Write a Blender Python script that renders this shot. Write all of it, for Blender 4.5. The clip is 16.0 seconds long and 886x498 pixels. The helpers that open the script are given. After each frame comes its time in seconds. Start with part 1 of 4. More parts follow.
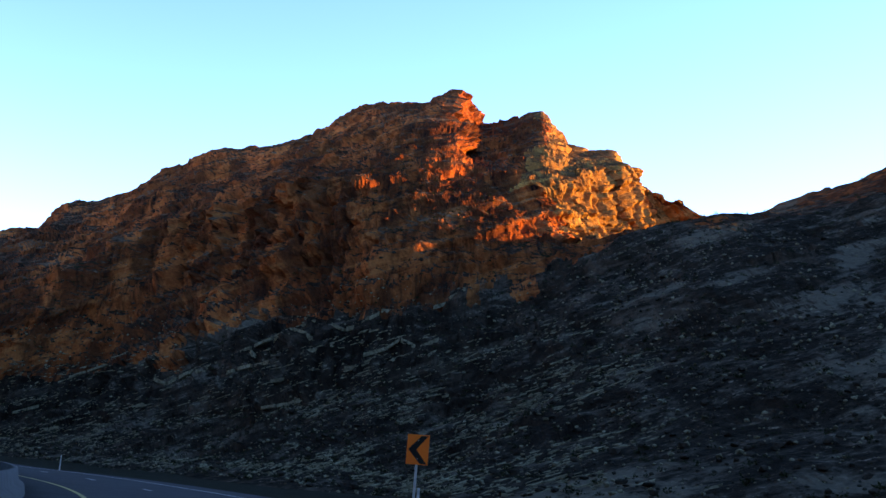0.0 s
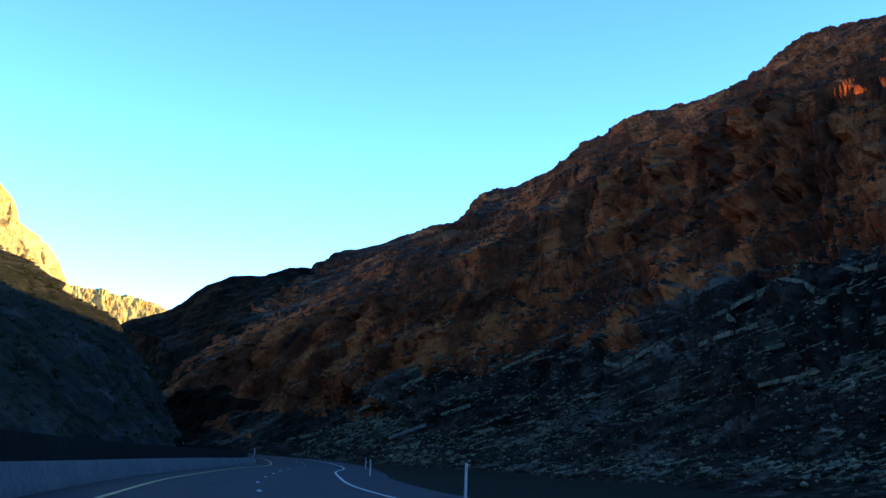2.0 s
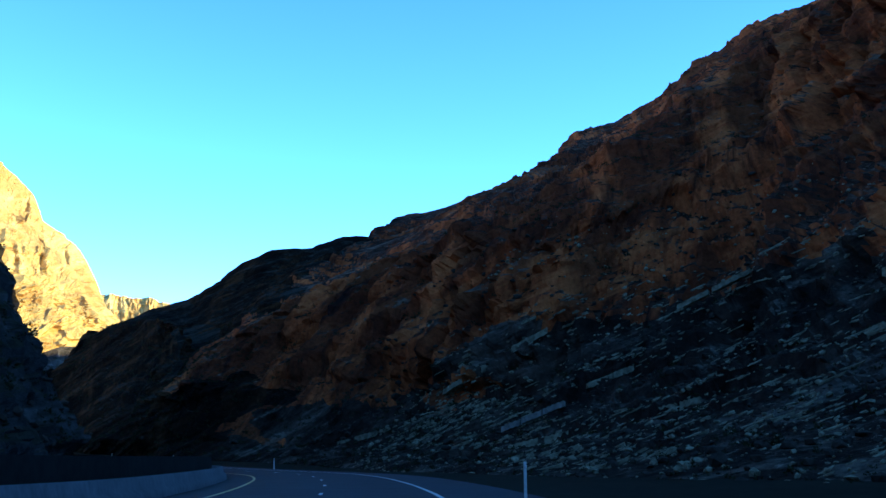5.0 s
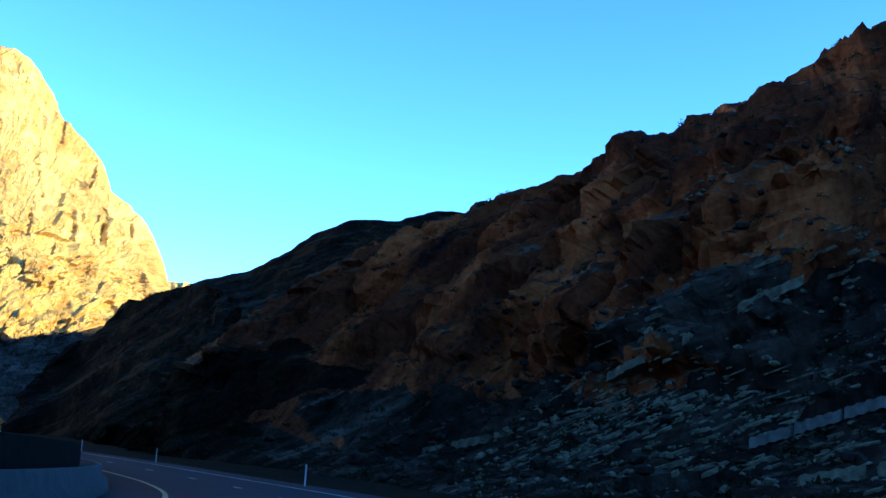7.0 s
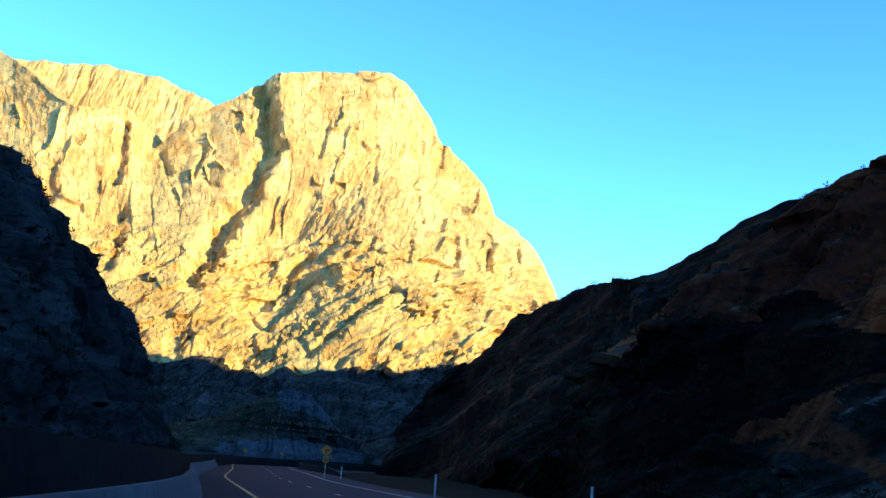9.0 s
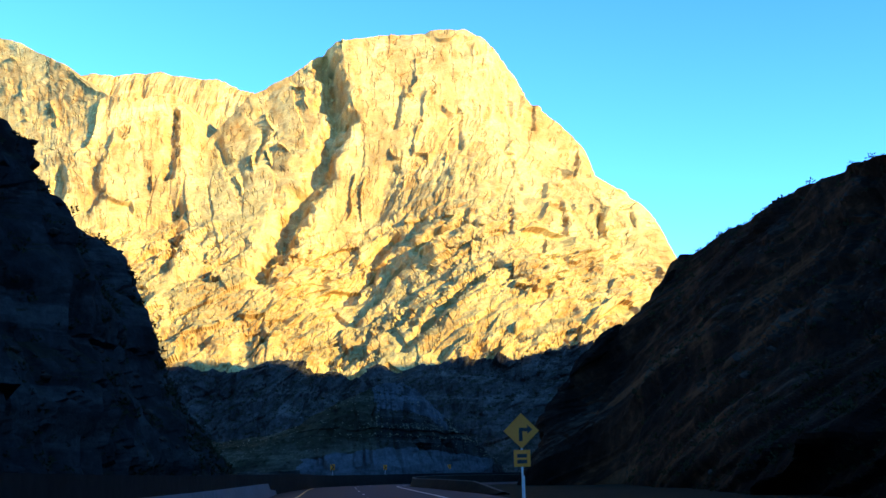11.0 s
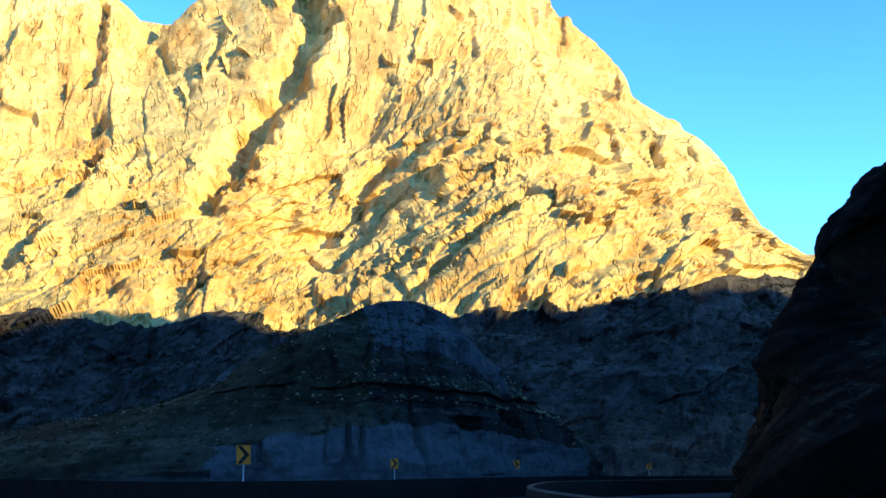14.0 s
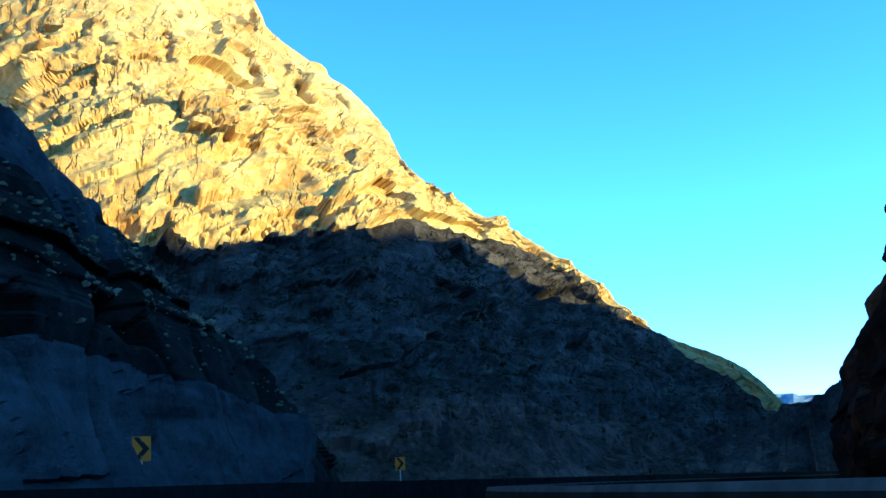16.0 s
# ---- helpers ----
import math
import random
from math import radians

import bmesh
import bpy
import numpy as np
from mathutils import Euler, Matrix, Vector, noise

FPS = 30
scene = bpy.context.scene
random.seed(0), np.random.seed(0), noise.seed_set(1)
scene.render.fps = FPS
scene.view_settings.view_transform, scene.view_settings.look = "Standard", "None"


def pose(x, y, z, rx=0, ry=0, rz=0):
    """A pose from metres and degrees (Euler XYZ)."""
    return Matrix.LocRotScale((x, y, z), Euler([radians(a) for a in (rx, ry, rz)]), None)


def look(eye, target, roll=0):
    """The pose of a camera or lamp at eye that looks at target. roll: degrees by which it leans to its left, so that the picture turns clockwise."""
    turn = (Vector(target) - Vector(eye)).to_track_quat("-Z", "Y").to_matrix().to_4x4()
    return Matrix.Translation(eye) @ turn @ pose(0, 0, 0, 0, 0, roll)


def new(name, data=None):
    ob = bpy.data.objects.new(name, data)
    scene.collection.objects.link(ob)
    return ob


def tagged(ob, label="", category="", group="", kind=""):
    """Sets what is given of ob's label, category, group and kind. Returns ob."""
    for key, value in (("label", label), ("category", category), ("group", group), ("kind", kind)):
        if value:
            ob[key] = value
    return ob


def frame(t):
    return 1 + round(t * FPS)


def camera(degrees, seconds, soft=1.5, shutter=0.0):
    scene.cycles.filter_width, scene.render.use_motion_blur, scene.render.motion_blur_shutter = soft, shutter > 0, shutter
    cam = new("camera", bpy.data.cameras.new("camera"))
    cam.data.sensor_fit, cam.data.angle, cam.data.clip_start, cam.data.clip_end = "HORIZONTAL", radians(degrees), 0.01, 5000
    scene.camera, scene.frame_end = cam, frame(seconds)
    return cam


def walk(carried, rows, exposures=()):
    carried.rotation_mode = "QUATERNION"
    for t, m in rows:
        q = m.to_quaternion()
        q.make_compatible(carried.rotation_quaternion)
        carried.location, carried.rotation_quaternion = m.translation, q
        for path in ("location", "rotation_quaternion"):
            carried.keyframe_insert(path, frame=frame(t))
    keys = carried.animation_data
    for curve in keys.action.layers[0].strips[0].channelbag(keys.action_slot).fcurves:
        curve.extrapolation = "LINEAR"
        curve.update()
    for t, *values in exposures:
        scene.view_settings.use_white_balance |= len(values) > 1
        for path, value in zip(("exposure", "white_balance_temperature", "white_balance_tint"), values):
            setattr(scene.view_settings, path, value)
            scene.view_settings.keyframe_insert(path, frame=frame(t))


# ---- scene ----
cam = camera(39.56, 16.0)

PATH = [
    (0.0, -0.00, 0.00, 1.40, -0.05, 10.22, -4.78),
    (0.5, -1.85, 15.11, 1.15, 6.25, 9.96, -4.88),
    (1.0, -5.20, 30.01, 0.96, 12.35, 9.55, -4.91),
    (1.5, -9.95, 44.78, 0.82, 16.26, 9.33, -3.87),
    (2.0, -15.81, 59.36, 0.71, 19.51, 9.10, -2.16),
    (2.5, -22.07, 73.54, 0.61, 21.39, 8.82, -0.58),
    (3.0, -28.30, 87.35, 0.38, 22.29, 8.96, 0.37),
    (3.5, -34.45, 101.02, 0.16, 22.40, 9.23, 1.01),
    (6.0, -66.93, 170.48, -0.69, 22.92, 9.70, -0.19),
    (6.5, -74.59, 184.10, -0.71, 23.97, 10.00, -2.01),
    (7.0, -82.85, 197.57, -0.73, 26.58, 10.25, -3.75),
    (7.5, -91.41, 210.59, -0.75, 32.14, 10.19, -4.05),
    (8.0, -100.69, 222.74, -0.79, 37.39, 10.40, -4.35),
    (8.5, -110.74, 233.97, -0.82, 41.48, 10.80, -4.31),
    (9.0, -121.79, 244.30, -0.79, 44.77, 11.21, -3.73),
    (9.5, -133.49, 254.10, -0.61, 47.14, 11.17, -2.47),
    (12.0, -194.14, 300.63, 0.69, 48.25, 11.58, 1.74),
    (12.5, -206.43, 310.00, 0.98, 48.32, 11.66, 1.63),
    (13.0, -218.76, 319.43, 1.34, 48.54, 11.68, 1.65),
    (13.5, -231.17, 329.13, 1.66, 48.58, 11.77, 1.20),
    (14.0, -243.65, 339.13, 2.04, 47.86, 11.70, 0.87),
    (14.5, -255.98, 349.36, 2.33, 45.09, 11.30, 1.46),
    (15.0, -267.70, 359.92, 2.59, 40.87, 10.99, 2.79),
    (15.5, -278.33, 371.34, 2.86, 35.20, 11.19, 3.19),
    (16.0, -288.40, 383.25, 3.10, 29.12, 11.88, 2.79),
]
walk(cam, [(t, pose(x, y, z, 0, 0, yaw) @ pose(0, 0, 0, 90 + pitch) @ pose(0, 0, 0, 0, 0, -roll))
           for t, x, y, z, yaw, pitch, roll in PATH],
     exposures=[(0.0, 2.0, 11400, 27), (1.0, 1.82, 8900, 22), (2.0, 1.65, 7600, 14), (3.0, 1.55, 6500, 10), (14.5, 1.55, 6500, 10), (15.5, 1.55, 6000, 1), (16.0, 1.55, 6000, 0)])
# ---------------------------------------------------------------- light
SUN_AZ, SUN_EL = radians(74), radians(16.2)
world = bpy.data.worlds.new("sky")
scene.world = world
world.use_nodes = True
wn = world.node_tree
wn.nodes.clear()
w_out = wn.nodes.new("ShaderNodeOutputWorld")
w_bg = wn.nodes.new("ShaderNodeBackground")
w_sky = wn.nodes.new("ShaderNodeTexSky")
w_sky.sky_type, w_sky.sun_disc = "NISHITA", False
w_sky.sun_elevation, w_sky.sun_rotation = SUN_EL, SUN_AZ
w_sky.altitude, w_sky.air_density, w_sky.dust_density, w_sky.ozone_density = 900, 0.5, 0.05, 1.0
w_gam = wn.nodes.new("ShaderNodeGamma")
w_gam.inputs["Gamma"].default_value = 1.4
w_hue = wn.nodes.new("ShaderNodeHueSaturation")
w_hue.inputs["Hue"].default_value = 0.477
w_hue.inputs["Saturation"].default_value = 1.1
w_bg.inputs["Strength"].default_value = 0.15
wn.links.new(w_sky.outputs["Color"], w_gam.inputs["Color"])
wn.links.new(w_gam.outputs["Color"], w_hue.inputs["Color"])
w_tint = wn.nodes.new("ShaderNodeMix")
w_tint.data_type, w_tint.blend_type = "RGBA", "MULTIPLY"
w_tint.inputs[0].default_value = 1.0
w_tint.inputs[7].default_value = (0.95, 1.0, 1.3, 1)
wn.links.new(w_hue.outputs["Color"], w_tint.inputs[6])
wn.links.new(w_tint.outputs[2], w_bg.inputs["Color"])
wn.links.new(w_bg.outputs["Background"], w_out.inputs["Surface"])
sun_data = bpy.data.lights.new("sun", "SUN")
sun_data.energy, sun_data.angle, sun_data.color = 4.1, radians(0.5), (1.0, 0.77, 0.3)
sun = new("sun", sun_data)
sun_dir = Vector((math.sin(SUN_AZ) * math.cos(SUN_EL), math.cos(SUN_AZ) * math.cos(SUN_EL), math.sin(SUN_EL)))
sun.matrix_world = look(sun_dir * 900, (0, 0, 0))


# ---------------------------------------------------------------- noise in numpy
def hash3(i, j, k):
    h = (i * 374761393 + j * 668265263 + k * 2147483647) & 0xFFFFFFFF
    h = ((h ^ (h >> 13)) * 1274126177) & 0xFFFFFFFF
    return ((h ^ (h >> 16)) & 0xFFFF) / 32767.5 - 1.0


def vnoise(p):
    """Smooth value noise, -1 to 1, at the points p (n x 3)."""
    f = np.floor(p)
    i = f.astype(np.int64)
    d = p - f
    d = d * d * d * (d * (d * 6 - 15) + 10)
    out = 0
    for a in (0, 1):
        for b in (0, 1):
            for c in (0, 1):
                w = (d[:, 0] if a else 1 - d[:, 0]) * (d[:, 1] if b else 1 - d[:, 1]) * (d[:, 2] if c else 1 - d[:, 2])
                out = out + w * hash3(i[:, 0] + a, i[:, 1] + b, i[:, 2] + c)
    return out


def fbm(p, octaves=4, gain=0.5):
    out, amp = 0, 1.0
    for o in range(octaves):
        out = out + amp * vnoise(p * 2.03 ** o + 17.3 * o)
        amp *= gain
    return out


def ridged(p, octaves=4, gain=0.5):
    out, amp = 0, 1.0
    for o in range(octaves):
        out = out + amp * (1 - 2 * np.abs(vnoise(p * 2.03 ** o + 9.1 * o)))
        amp *= gain
    return out


def blocks(p, tilt=0.9):
    """Broken rock: for each cell of an uneven pattern round the points p a steady level, -1 to 1, and a sloping face of its own."""
    i = np.floor(p).astype(np.int64)
    best = np.full(len(p), 1e9)
    cell = np.zeros((len(p), 3), np.int64)
    off = np.zeros((len(p), 3))
    for a in (-1, 0, 1):
        for b in (-1, 0, 1):
            for c in (-1, 0, 1):
                x, y, z = i[:, 0] + a, i[:, 1] + b, i[:, 2] + c
                d = p - np.stack([x + 0.5 + 0.48 * hash3(x, y, z), y + 0.5 + 0.48 * hash3(x + 71, y, z), z + 0.5 + 0.48 * hash3(x, y + 71, z)], 1)
                gap = (d ** 2).sum(1)
                near = gap < best
                best[near] = gap[near]
                cell[near] = np.stack([x, y, z], 1)[near]
                off[near] = d[near]
    x, y, z = cell.T
    lean = np.stack([hash3(x + 13, y, z), hash3(x, y + 13, z), hash3(x, y, z + 13)], 1)
    return hash3(x, y, z + 71) + tilt * (lean * off).sum(1)


# ---------------------------------------------------------------- the road's line
def smooth(rows, u):
    """A smooth curve through the rows (n x k), at u from 0 to 1."""
    rows = np.asarray(rows, float)
    n = len(rows)
    s = np.clip(u, 0, 1) * (n - 1)
    i = np.minimum(s.astype(int), n - 2)
    f = (s - i)[:, None]
    a, b, c, d = rows[np.maximum(i - 1, 0)], rows[i], rows[i + 1], rows[np.minimum(i + 2, n - 1)]
    m0, m1 = (c - a) / 2, (d - b) / 2
    return (2 * f ** 3 - 3 * f ** 2 + 1) * b + (f ** 3 - 2 * f ** 2 + f) * m0 + (-2 * f ** 3 + 3 * f ** 2) * c + (f ** 3 - f ** 2) * m1


EYE = 1.1
times = np.arange(0, 16.01, 0.25)
drive = np.stack([np.interp(times, [row[0] for row in PATH], [row[k] for row in PATH]) for k in (1, 2, 3)], 1) - (0, 0, EYE)
way = np.gradient(drive[:, :2], axis=0)
way /= np.linalg.norm(way, axis=1)[:, None]
# the car drifts between the lanes
lane = np.interp(times, (0, 1.6, 2.4, 3.6, 5, 6.5, 8, 9, 10, 10.8, 11.6, 13.2, 14.2, 15, 16), (2.7, 3.2, 1.5, -1.3, -1.2, 1.3, 4.0, 5.0, 5.2, 3.9, 2.6, 2.3, 0.9, -0.5, -0.9))
drive[:, 0] += way[:, 1] * lane
drive[:, 1] -= way[:, 0] * lane
drive = drive.tolist()
lead_in = [(16.3, -160, 1.3), (14.3, -110, 0.8), (10.3, -55, 0.4), (6.2, -25, 0.2)]
lead_out = [(-296, 390.4, 2.2), (-300.8, 399.6, 2.35), (-303.9, 409.2, 2.5), (-305.3, 419.1, 2.6), (-305, 429.1, 2.65), (-303.2, 439, 2.7), (-300, 460, 2.7), (-295, 490, 2.8), (-289, 530, 2.8), (-280, 590, 2.8), (-272, 640, 2.8)]
line = np.array(lead_in + drive + lead_out, float)   # centre of the right lane
seg = np.r_[0, np.cumsum(np.hypot(*np.diff(line[:, :2], axis=0).T))]
STEP = 2.0
road_s = np.arange(0, seg[-1], STEP)
dense = np.stack([np.interp(np.arange(0, seg[-1], 0.5), seg, line[:, k]) for k in range(3)], 1)
kernel = np.ones(41) / 41
pad = np.pad(dense, ((20, 20), (0, 0)), mode="reflect", reflect_type="odd")
dense = np.stack([np.convolve(pad[:, k], kernel, mode="valid") for k in range(3)], 1)
road = dense[::4]
tangent = np.gradient(road[:, :2], axis=0)
tangent /= np.linalg.norm(tangent, axis=1)[:, None]
right = np.stack([tangent[:, 1], -tangent[:, 0]], 1)


def rise(x):
    """How far the canyon floor lies above or below a level floor at x: it sinks at first and then climbs."""
    return np.interp(-x, (0, 22, 34, 52, 67, 122, 133, 194, 219, 289), (0, 0.15, -0.1, -0.85, -0.9, -0.8, -0.65, 0.3, 0.35, 0.3))


def beside(offset, height=0.0, first=0, last=None):
    """The line beside the road's line, offset metres to its right."""
    p = road[first:last].copy()
    p[:, :2] += right[first:last] * offset
    p[:, 2] += height
    return p


def road_level(xy):
    """Height of the road's line nearest to each place."""
    out = np.empty(len(xy))
    for k in range(0, len(xy), 4000):
        d = ((xy[k:k + 4000, None, :] - road[None, ::3, :2]) ** 2).sum(2)
        out[k:k + 4000] = road[::3, 2][d.argmin(1)]
    return out


def along(metres):
    """Index on the road's line at metres from the start of the drive."""
    start = int(np.argmin(np.hypot(road[:, 0], road[:, 1])))
    return start + int(round(metres / STEP))


# ---------------------------------------------------------------- mesh helpers
def link_mesh(name, verts, faces, material, parent=None, smooth_faces=True, label=""):
    me = bpy.data.meshes.new(name)
    verts = np.ascontiguousarray(verts, np.float32)
    faces = np.ascontiguousarray(faces, np.int32)
    k = faces.shape[1]
    me.vertices.add(len(verts))
    me.vertices.foreach_set("co", verts.ravel())
    me.loops.add(faces.size)
    me.loops.foreach_set("vertex_index", faces.ravel())
    me.polygons.add(len(faces))
    me.polygons.foreach_set("loop_start", np.arange(0, faces.size, k, dtype=np.int32))
    me.polygons.foreach_set("loop_total", np.full(len(faces), k, np.int32))
    me.polygons.foreach_set("use_smooth", np.full(len(faces), smooth_faces, bool))
    me.update(calc_edges=True)
    me.materials.append(material)
    ob = new(name, me)
    if parent:
        ob.parent = parent
    if label:
        ob["label"] = label
    return ob


def grid_faces(nu, nv):
    i = np.arange(nu * nv).reshape(nu, nv)
    return np.stack([i[:-1, :-1], i[1:, :-1], i[1:, 1:], i[:-1, 1:]], -1).reshape(-1, 4)


def part(name, bm, material, parent, label=""):
    me = bpy.data.meshes.new(name)
    bm.to_mesh(me)
    bm.free()
    me.materials.append(material)
    ob = new(name, me)
    ob.parent = parent
    if label:
        ob["label"] = label
    return ob


def box(bm, centre, size, turn=0.0, bevel=0.0):
    m = Matrix.Translation(centre) @ Matrix.Rotation(turn, 4, "Z") @ Matrix.Diagonal((*size, 1))
    made = bmesh.ops.create_cube(bm, size=1, matrix=m)
    if bevel:
        edges = list({e for v in made["verts"] for e in v.link_edges})
        bmesh.ops.bevel(bm, geom=edges, offset=bevel, segments=2, affect="EDGES", profile=0.6)


# ---------------------------------------------------------------- materials
def material(name):
    m = bpy.data.materials.new(name)
    m.use_nodes = True
    nt = m.node_tree
    bsdf = nt.nodes["Principled BSDF"]
    return m, nt, bsdf


def nd(nt, kind, **inputs):
    n = nt.nodes.new(kind)
    for k, v in inputs.items():
        n.inputs[k.replace("_", " ")].default_value = v
    return n


def ramp(nt, source, stops):
    r = nt.nodes.new("ShaderNodeValToRGB")
    while len(r.color_ramp.elements) < len(stops):
        r.color_ramp.elements.new(0.5)
    for e, (pos, col) in zip(r.color_ramp.elements, stops):
        e.position, e.color = pos, (*col, 1)
    nt.links.new(source, r.inputs["Fac"])
    return r


def noise_tex(nt, coords, scale, detail=6, rough=0.6):
    n = nd(nt, "ShaderNodeTexNoise", Scale=scale, Detail=detail, Roughness=rough)
    nt.links.new(coords, n.inputs["Vector"])
    return n


def mix(nt, fac, a, b, blend="MIX"):
    m = nt.nodes.new("ShaderNodeMix")
    m.data_type, m.blend_type = "RGBA", blend
    for sock, v in ((m.inputs[0], fac), (m.inputs[6], a), (m.inputs[7], b)):
        if isinstance(v, bpy.types.NodeSocket):
            nt.links.new(v, sock)
        elif isinstance(v, (int, float)):
            sock.default_value = v
        else:
            sock.default_value = (*v, 1)
    return m.outputs[2]


def rock_material(name, cliff, slope, stain, strata=0.12, grain=0.45, bed=(0.0, 0.0), speckle=0.6, relief=0.9, turn=(0.78, 1.0), cleft=0.0, fluted=0.0, crumb=0.25, dashes=0.0):
    """Rock that shows one set of colours on steep faces, another of scree and soil on gentle ones."""
    m, nt, bsdf = material(name)
    geo = nt.nodes.new("ShaderNodeNewGeometry")
    pos = geo.outputs["Position"]
    big = noise_tex(nt, pos, 0.03, 5, 0.65)
    mid = noise_tex(nt, pos, 0.22, 8, 0.7)
    fine = noise_tex(nt, pos, 1.6, 8, 0.75)
    stretch = nd(nt, "ShaderNodeMapping", Scale=(0.4, 0.4, 0.06))
    face = nt.nodes.new("ShaderNodeAttribute")
    face.attribute_type, face.attribute_name = "GEOMETRY", "strike"
    nt.links.new(face.outputs["Vector"], stretch.inputs["Vector"])
    streak = noise_tex(nt, stretch.outputs["Vector"], 1.0, 6, 0.65)
    tilt = nt.nodes.new("ShaderNodeVectorMath")
    tilt.operation = "DOT_PRODUCT"
    tilt.inputs[1].default_value = (bed[0], bed[1], 1.0)
    nt.links.new(pos, tilt.inputs[0])
    lay = nd(nt, "ShaderNodeMath")
    lay.operation = "MULTIPLY"
    lay.inputs[1].default_value = strata * 2
    nt.links.new(tilt.outputs["Value"], lay.inputs[0])
    wide = nd(nt, "ShaderNodeVectorMath")
    wide.operation = "SCALE"
    wide.inputs["Scale"].default_value = 0.03
    nt.links.new(pos, wide.inputs[0])
    split = nt.nodes.new("ShaderNodeSeparateXYZ")
    nt.links.new(wide.outputs["Vector"], split.inputs["Vector"])
    join = nt.nodes.new("ShaderNodeCombineXYZ")
    nt.links.new(split.outputs["X"], join.inputs["X"])
    nt.links.new(split.outputs["Y"], join.inputs["Y"])
    nt.links.new(lay.outputs[0], join.inputs["Z"])
    bands = noise_tex(nt, join.outputs["Vector"], 1.0, 6, 0.7)
    c = ramp(nt, mid.outputs["Fac"], [(0.25, cliff[0]), (0.5, cliff[1]), (0.75, cliff[2])]).outputs["Color"]
    f = ramp(nt, streak.outputs["Fac"], [(0.5, (0, 0, 0)), (0.68, (1, 1, 1))]).outputs["Color"]
    c = mix(nt, f, c, stain)
    f = ramp(nt, bands.outputs["Fac"], [(0.52, (0, 0, 0)), (0.6, (0.8, 0.8, 0.8))]).outputs["Color"]
    c = mix(nt, f, c, cliff[2])
    if cleft:                                      # broad stain patches down the cliffs; on dark rock they paint shaded clefts
        tall = nd(nt, "ShaderNodeMapping", Scale=(0.09, 0.09, 0.035))
        nt.links.new(face.outputs["Vector"], tall.inputs["Vector"])
        patch_tex = noise_tex(nt, tall.outputs["Vector"], 1.0, 5, 0.6)
        f = ramp(nt, patch_tex.outputs["Fac"], [(0.46, (0, 0, 0)), (0.53, (cleft,) * 3)]).outputs["Color"]
        c = mix(nt, f, c, stain)
    s = ramp(nt, mid.outputs["Fac"], [(0.3, slope[0]), (0.52, slope[1]), (0.72, slope[2])]).outputs["Color"]
    if speckle:                                    # dark brush and pale loose stones
        brush = noise_tex(nt, pos, 0.75, 5, 0.75)
        f = ramp(nt, brush.outputs["Fac"], [(0.36, (speckle,) * 3), (0.46, (0, 0, 0))]).outputs["Color"]
        s = mix(nt, f, s, (slope[0][0] * 0.45, slope[0][1] * 0.55, slope[0][2] * 0.4))
        f = ramp(nt, brush.outputs["Fac"], [(0.60, (0, 0, 0)), (0.68, (speckle,) * 3)]).outputs["Color"]
        s = mix(nt, f, s, tuple(v * 1.5 for v in slope[2]))
        f = ramp(nt, bands.outputs["Fac"], [(0.56, (0, 0, 0)), (0.62, (speckle * 0.8,) * 3)]).outputs["Color"]
        s = mix(nt, f, s, slope[2])
    up = nt.nodes.new("ShaderNodeSeparateXYZ")
    nt.links.new(geo.outputs["Normal"], up.inputs["Vector"])
    jit = nd(nt, "ShaderNodeMath")
    jit.operation = "MULTIPLY_ADD"
    nt.links.new(mid.outputs["Fac"], jit.inputs[0])
    jit.inputs[1].default_value = 0.35
    nt.links.new(up.outputs["Z"], jit.inputs[2])
    k = ramp(nt, jit.outputs[0], [(turn[0], (0, 0, 0)), (turn[1], (1, 1, 1))]).outputs["Color"]
    c = mix(nt, k, c, s)
    tone = ramp(nt, big.outputs["Fac"], [(0.3, (0.72, 0.70, 0.70)), (0.7, (1.2, 1.17, 1.1))]).outputs["Color"]
    c = mix(nt, 1.0, c, tone, "MULTIPLY")
    gr = ramp(nt, fine.outputs["Fac"], [(0.3, (1 - grain,) * 3), (0.7, (1 + grain * 0.7,) * 3)]).outputs["Color"]
    c = mix(nt, 1.0, c, gr, "MULTIPLY")
    nt.links.new(c, bsdf.inputs["Base Color"])
    bsdf.inputs["Roughness"].default_value = 0.95
    bsdf.inputs["Specular IOR Level"].default_value = 0.02
    b1 = nd(nt, "ShaderNodeBump", Strength=0.8, Distance=relief)
    nt.links.new((streak if fluted else mid).outputs["Fac"], b1.inputs["Height"])
    b2 = nd(nt, "ShaderNodeBump", Strength=0.7, Distance=crumb)
    nt.links.new(fine.outputs["Fac"], b2.inputs["Height"])
    nt.links.new(b1.outputs["Normal"], b2.inputs["Normal"])
    if dashes:                                     # short upright cracks, sparse and deep
        slim = nd(nt, "ShaderNodeMapping", Scale=(0.62, 0.62, 0.17))
        nt.links.new(face.outputs["Vector"], slim.inputs["Vector"])
        crack = noise_tex(nt, slim.outputs["Vector"], 1.0, 3, 0.55)
        gap = ramp(nt, crack.outputs["Fac"], [(0.565, (1, 1, 1)), (0.615, (0, 0, 0))]).outputs["Color"]
        b3 = nd(nt, "ShaderNodeBump", Strength=0.9, Distance=dashes)
        nt.links.new(gap, b3.inputs["Height"])
        nt.links.new(b2.outputs["Normal"], b3.inputs["Normal"])
        b2 = b3
    nt.links.new(b2.outputs["Normal"], bsdf.inputs["Normal"])
    return m


